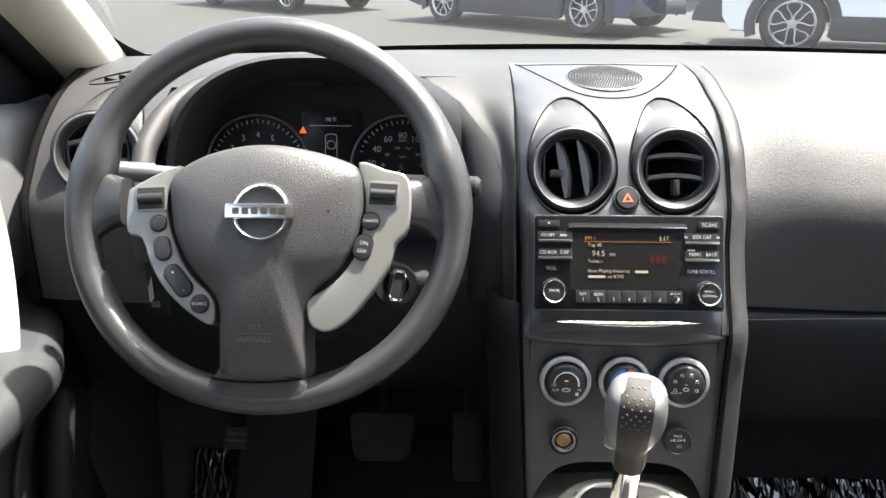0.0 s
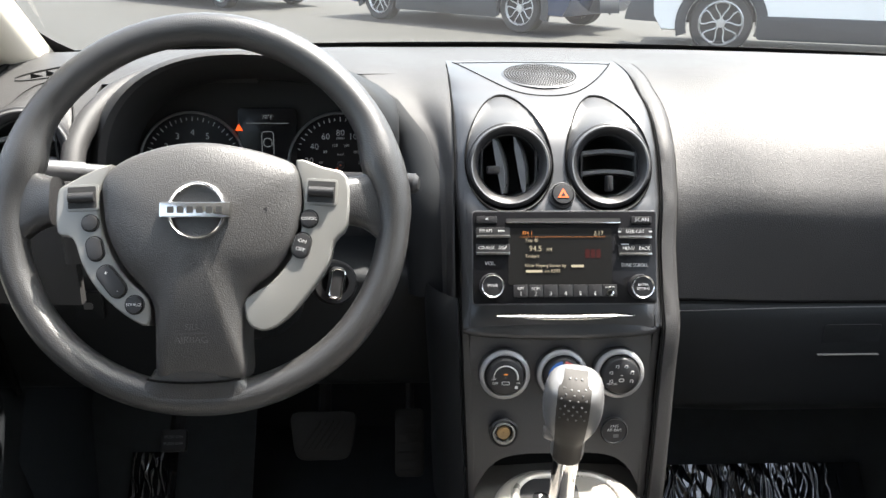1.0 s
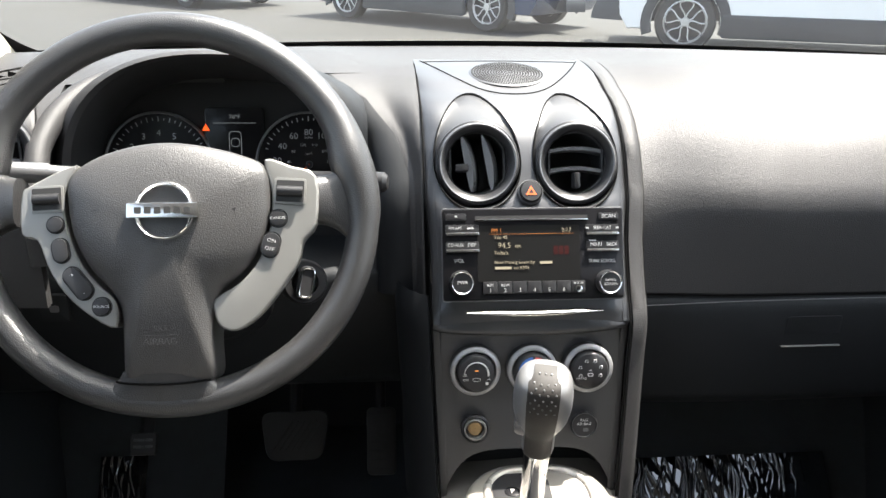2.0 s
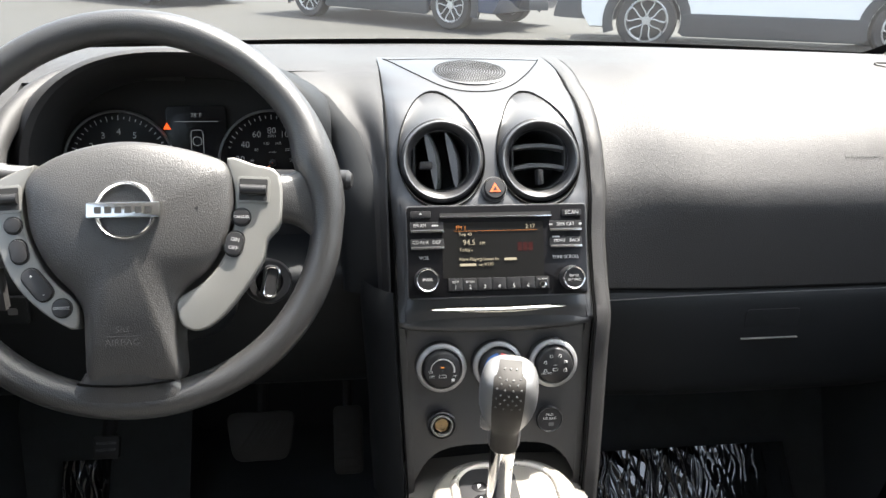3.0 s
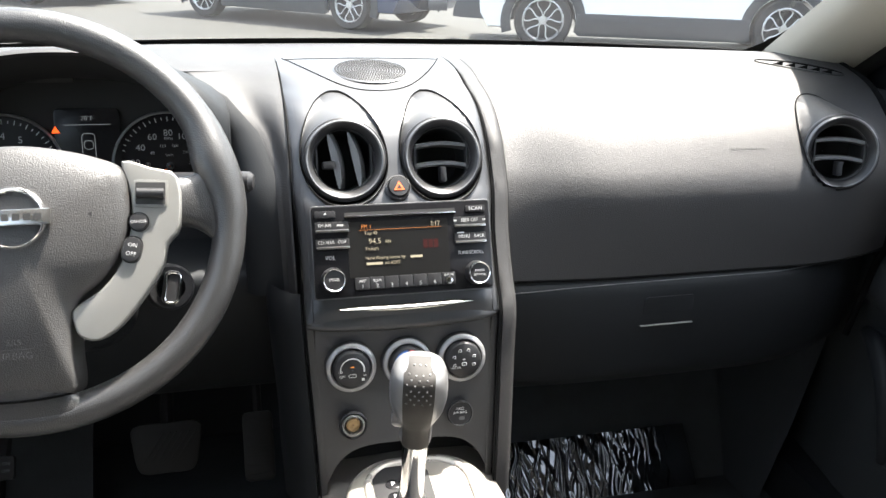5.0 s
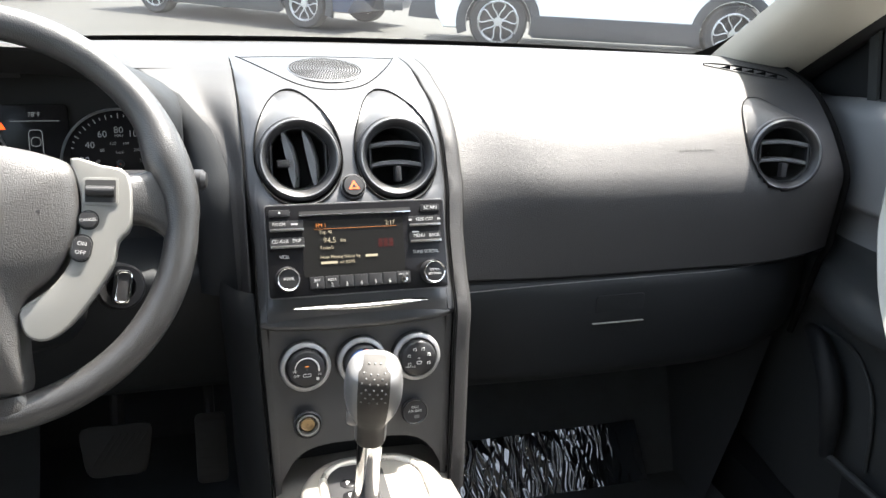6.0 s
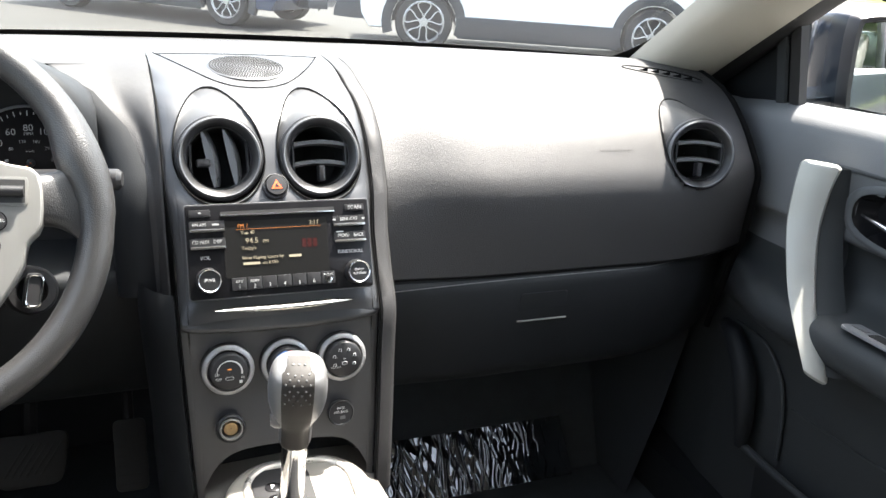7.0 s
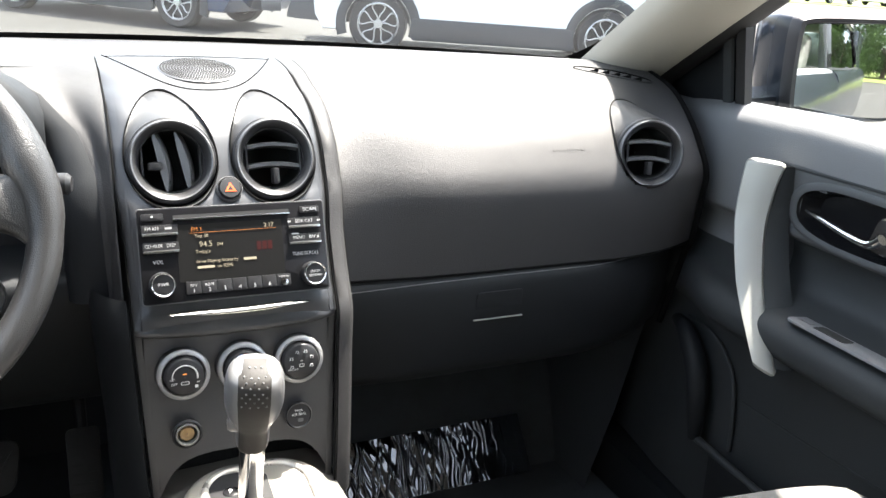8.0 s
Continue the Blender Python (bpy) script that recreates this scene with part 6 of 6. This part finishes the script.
def parked_car(label, at_, turn, paint, length=4.5, width=1.82, height=1.66, base=2.70, clad=None, r=0.36):
    """A crossover: side profile lofted across its width, arches, cladding, windows and wheels. Its nose points along +x before turning."""
    c = thing("parked_car", at_, label, "car")
    m = Matrix.Translation(at_) @ Matrix.Rotation(radians(turn), 4, "Z")
    L, H = length / 2, height
    low = [(-L, 0.48), (-L + 0.03, 0.30), (-L + 0.25, 0.24)]
    fx, rx_ = base / 2, -base / 2
    def arc(cx):
        return [(cx + r * 1.12 * math.cos(a), r * 0.98 + r * 1.12 * math.sin(a)) for a in [math.pi - math.pi * i / 12 for i in range(13)]]
    outline = low + [(rx_ - r * 1.12, 0.24)] + arc(rx_) + [(rx_ + r * 1.12, 0.24), (fx - r * 1.12, 0.24)] + arc(fx) + [(fx + r * 1.12, 0.26), (L - 0.12, 0.26), (L - 0.02, 0.42), (L, 0.62), (L - 0.08, 0.86), (L - 0.30, 0.98), (L - 1.05, 1.06), (L - 1.2, 1.08), (-L + 0.35, 1.10), (-L + 0.08, 1.04), (-L, 0.8)]
    bm = bmesh.new()
    ring = []
    for s, k in ((-1, 0.96), (-0.97, 1.0), (0.97, 1.0), (1, 0.96)):
        ring.append([bm.verts.new(m @ Vector((x, s * width / 2 * (1 - 0.06 * (z - 0.6) ** 2), z))) for x, z in [(x, 0.62 + (z - 0.62) * k) for x, z in outline]])
    for a, b in zip(ring, ring[1:]):
        for i in range(len(a)):
            bm.faces.new((a[i], a[(i + 1) % len(a)], b[(i + 1) % len(a)], b[i]))
    bm.faces.new(ring[0][::-1])
    bm.faces.new(ring[-1])
    body = part("body", bm, paint, c, "", 30)
    cab = [(L - 1.12, 1.05), (L - 1.75, H - 0.10), (L - 2.1, H - 0.02), (-L + 1.3, H), (-L + 0.55, H - 0.07), (-L + 0.15, 1.07)]
    rows = [[m @ Vector((x, s * width / 2 * (0.93 - 0.20 * max(0, (z - 1.05) / (H - 1.05))) * (1.0 if abs(s) < 1 else 0.985), z)) for x, z in cab] for s in (-1, -0.98, 0.98, 1)]
    part("roof", loft(rows, ring=True, caps=True), paint, c, "", 30)
    for s in (-1, 1):
        for x0, x1, x2, x3 in ((L - 1.30, L - 1.80, 0.05, 0.05), (-0.02, -0.02, -L + 0.75, -L + 0.45)):
            q = [(x0, 1.10), (x1 if x1 != x0 else x0, H - 0.14), (x2, H - 0.12), (x3, 1.10)]
            bmw = bmesh.new()
            bmw.faces.new([bmw.verts.new(m @ Vector((x, s * (width / 2 * (0.93 - 0.20 * max(0, (z - 1.05) / (H - 1.05))) + 0.004), z))) for x, z in q])
            part("side_window", thick(bmw, 0.004), TINT, c, "dark tinted side window")
        for cx in (fx, rx_):
            wm = m @ Matrix.Translation((cx, s * (width / 2 - 0.10), r)) @ Matrix.Rotation(radians(-90 * s), 4, "X")
            road_wheel("wheel", c, wm, r)
            part("wheel_well", lathe([(r * 1.15, 0.06), (r * 1.15, -0.22), (r * 0.6, -0.30), (0.001, -0.30)], wm @ Matrix.Rotation(math.pi if s > 0 else 0.0, 4, "Z"), 24, 180.0), CLAD, c, "dark wheel well")
            if clad:
                sec = []
                for a in [math.pi * (1.10 - 1.20 * i / 24) for i in range(25)]:
                    sec.append([m @ Vector((cx + r * q * math.cos(a), s * (width / 2 + e), r * 0.98 + r * q * math.sin(a))) for q, e in ((1.12, -0.03), (1.13, 0.006), (1.18, 0.014), (1.40, 0.012), (1.46, 0.004), (1.46, -0.06))])
                part("arch_cladding", loft(sec), clad, c, "black wheel arch cladding")
        if clad:
            part("sill_cladding", slab(rect(base - 2.3 * r, 0.27, 0.04), m @ Matrix.Translation((0, s * (width / 2 - 0.01), 0.325)) @ Matrix.Rotation(radians(-90 * s), 4, "X"), 0.035, 0.01), clad, c, "black sill cladding")
        part("headlamp", slab(closed_spline([(-0.20, 0.05), (0.0, 0.07), (0.16, 0.03), (0.18, -0.03), (0.0, -0.05), (-0.16, -0.01)], 3), m @ Matrix.Translation((L - 0.17, s * (width / 2 - 0.06), 0.80)) @ Matrix.Rotation(radians(-90 * s), 4, "X"), 0.07, 0.02), TINT, c, "clear headlamp")
        part("tail_lamp", slab(rect(0.16, 0.22, 0.05), m @ Matrix.Translation((-L + 0.09, s * (width / 2 - 0.06), 0.92)) @ Matrix.Rotation(radians(-90 * s), 4, "X"), 0.07, 0.02), REDLENS, c, "red tail lamp")
    part("nose_grille", block((0, 0, 0), (0.06, width * 0.72, 0.30), 0.03, None), CLAD, c)
    g = c.children[-1]
    g.matrix_basis = m @ Matrix.Translation((L - 0.03, 0, 0.50))
    return c


def car_by_front_wheel(label, wx, wy, turn, paint, **kw):
    """Placed by the foot of its near front wheel."""
    base, width = kw.get("base", 2.7), kw.get("width", 1.82)
    side = kw.pop("side", 1)
    o = Matrix.Rotation(radians(turn), 4, "Z") @ Vector((base / 2, side * (width / 2 - 0.10), 0))
    return parked_car(label, (wx - o.x, wy - o.y, 0), turn, paint, **kw)


car_by_front_wheel("white crossover with black wheel arch cladding, parked in the sun", 3.64, 10.0, 160, WHITE, side=1, clad=CLAD, base=2.9)
car_by_front_wheel("dark blue saloon parked in its own shade", 1.57, 12.25, -43, BLUE_PAINT, side=-1, r=0.34, base=2.8, height=1.5, clad=CLAD)

GREY_PAINT = surface("grey car paint", (0.10, 0.11, 0.12), 0.25, metal=0.4, vary=0.05, size=0.4, coat=0.8)
parked_car("dark car parked beyond the blue one", (-3.9, 17.6, 0), -43, BLUE_PAINT, base=2.7, height=1.5)
for x, y, p, d in ((41.5, 41.0, GREY_PAINT, "grey"), (49.0, 42.5, BLUE_PAINT, "dark blue"), (35.5, 40.0, GREY_PAINT, "grey"), (56.0, 43.5, WHITE, "white")):
    parked_car(d + " crossover parked on the far grass verge", (x, y, 0.04), 12, p, base=2.75)

# ---- verge, hedge and trees ----
GRASS = surface("sunlit yellow-green grass", (0.10, 0.125, 0.02), 0.9, vary=0.3, size=0.8, grain=0.03, bump=0.8)
LEAF = surface("tree leaves", (0.055, 0.10, 0.025), 0.6, vary=0.45, size=0.7)
BARK = surface("brown bark", (0.10, 0.075, 0.055), 0.9, vary=0.3, size=0.1, grain=0.02, bump=0.8)
part("grass_verge", loft([[(x, y, 0.04) for x in span(22, 120, 6)] for y in (39, 60, 90)]), GRASS, None, "yellow-green mown grass verge", 35, "grass", "structure")
part("grass_verge", loft([[(x, y, 0.04) for x in span(-40, 60, 10)] for y in (-19, -30, -60)]), GRASS, None, "yellow-green mown grass verge", 35, "grass", "structure")


def tree(x, y, h, spread, seed):
    """A tapered trunk with limbs and a crown of many small leaf clumps."""
    rnd = random.Random(seed)
    t = thing("tree", (x, y, 0), "broad green deciduous tree on the grass verge", "tree", "trees on the verge")
    bm = tube([(x, y, 0), (x + 0.05, y, h * 0.25), (x - 0.05, y + 0.1, h * 0.5), (x, y, h * 0.8)], [0.028 * h, 0.022 * h, 0.016 * h, 0.006 * h], 10)
    for k in range(7):
        a = rnd.uniform(0, 6.28)
        z0 = h * rnd.uniform(0.25, 0.6)
        q = spread * rnd.uniform(0.5, 0.85)
        tube([(x, y, z0), (x + 0.5 * q * math.cos(a), y + 0.5 * q * math.sin(a), z0 + 0.10 * h), (x + q * math.cos(a), y + q * math.sin(a), z0 + 0.22 * h)], [0.012 * h, 0.008 * h, 0.003 * h], 7, bm=bm)
    part("trunk", bm, BARK, t)
    verts, faces = [], []
    lobes = [(rnd.gauss(0, 0.45) * spread, rnd.gauss(0, 0.45) * spread, h * rnd.uniform(0.12, 0.92), rnd.uniform(0.25, 0.42) * spread) for _ in range(26)]
    for lx, ly, lz, lr in lobes:
        for _ in range(900):
            d = Vector((rnd.gauss(0, 1), rnd.gauss(0, 1), rnd.gauss(0, 1))).normalized() * lr * rnd.uniform(0.55, 1.08)
            c = Vector((x + lx, y + ly, lz)) + d
            u = Vector((rnd.gauss(0, 1), rnd.gauss(0, 1), rnd.gauss(0, 1))).normalized()
            v = u.orthogonal().normalized()
            s = rnd.uniform(0.07, 0.15)
            i = len(verts)
            verts += [c - u * s, c + v * s * 0.5, c + u * s, c - v * s * 0.5]
            faces.append((i, i + 1, i + 2, i + 3))
    me = bpy.data.meshes.new("crown")
    me.from_pydata([tuple(v) for v in verts], [], faces)
    place("crown", me, LEAF, t, "", 180)
    return t


for k, (x, y, h, sp) in enumerate(((1.0, -27, 8.5, 3.4), (4.5, -25, 8.0, 3.4), (8.0, -27, 8.5, 3.4), (11.5, -25, 9.0, 3.8), (15.0, -24, 8.5, 3.5), (21.0, -26, 9.0, 3.9), (-3.0, -26, 9.0, 3.8), (-10.0, -25, 8.0, 3.5))):
    tree(x, y, h, sp, 40 + k)
sign = thing("roadside_sign", (10.2, -19.5, 0), "small white sign on a post by the verge", "sign")
part("post", tube([(10.2, -19.5, 0), (10.2, -19.5, 1.9)], 0.03, 8), ALLOY, sign)
part("board", block((10.2, -19.45, 1.7), (0.45, 0.03, 0.6), 0.01), WHITE, sign)
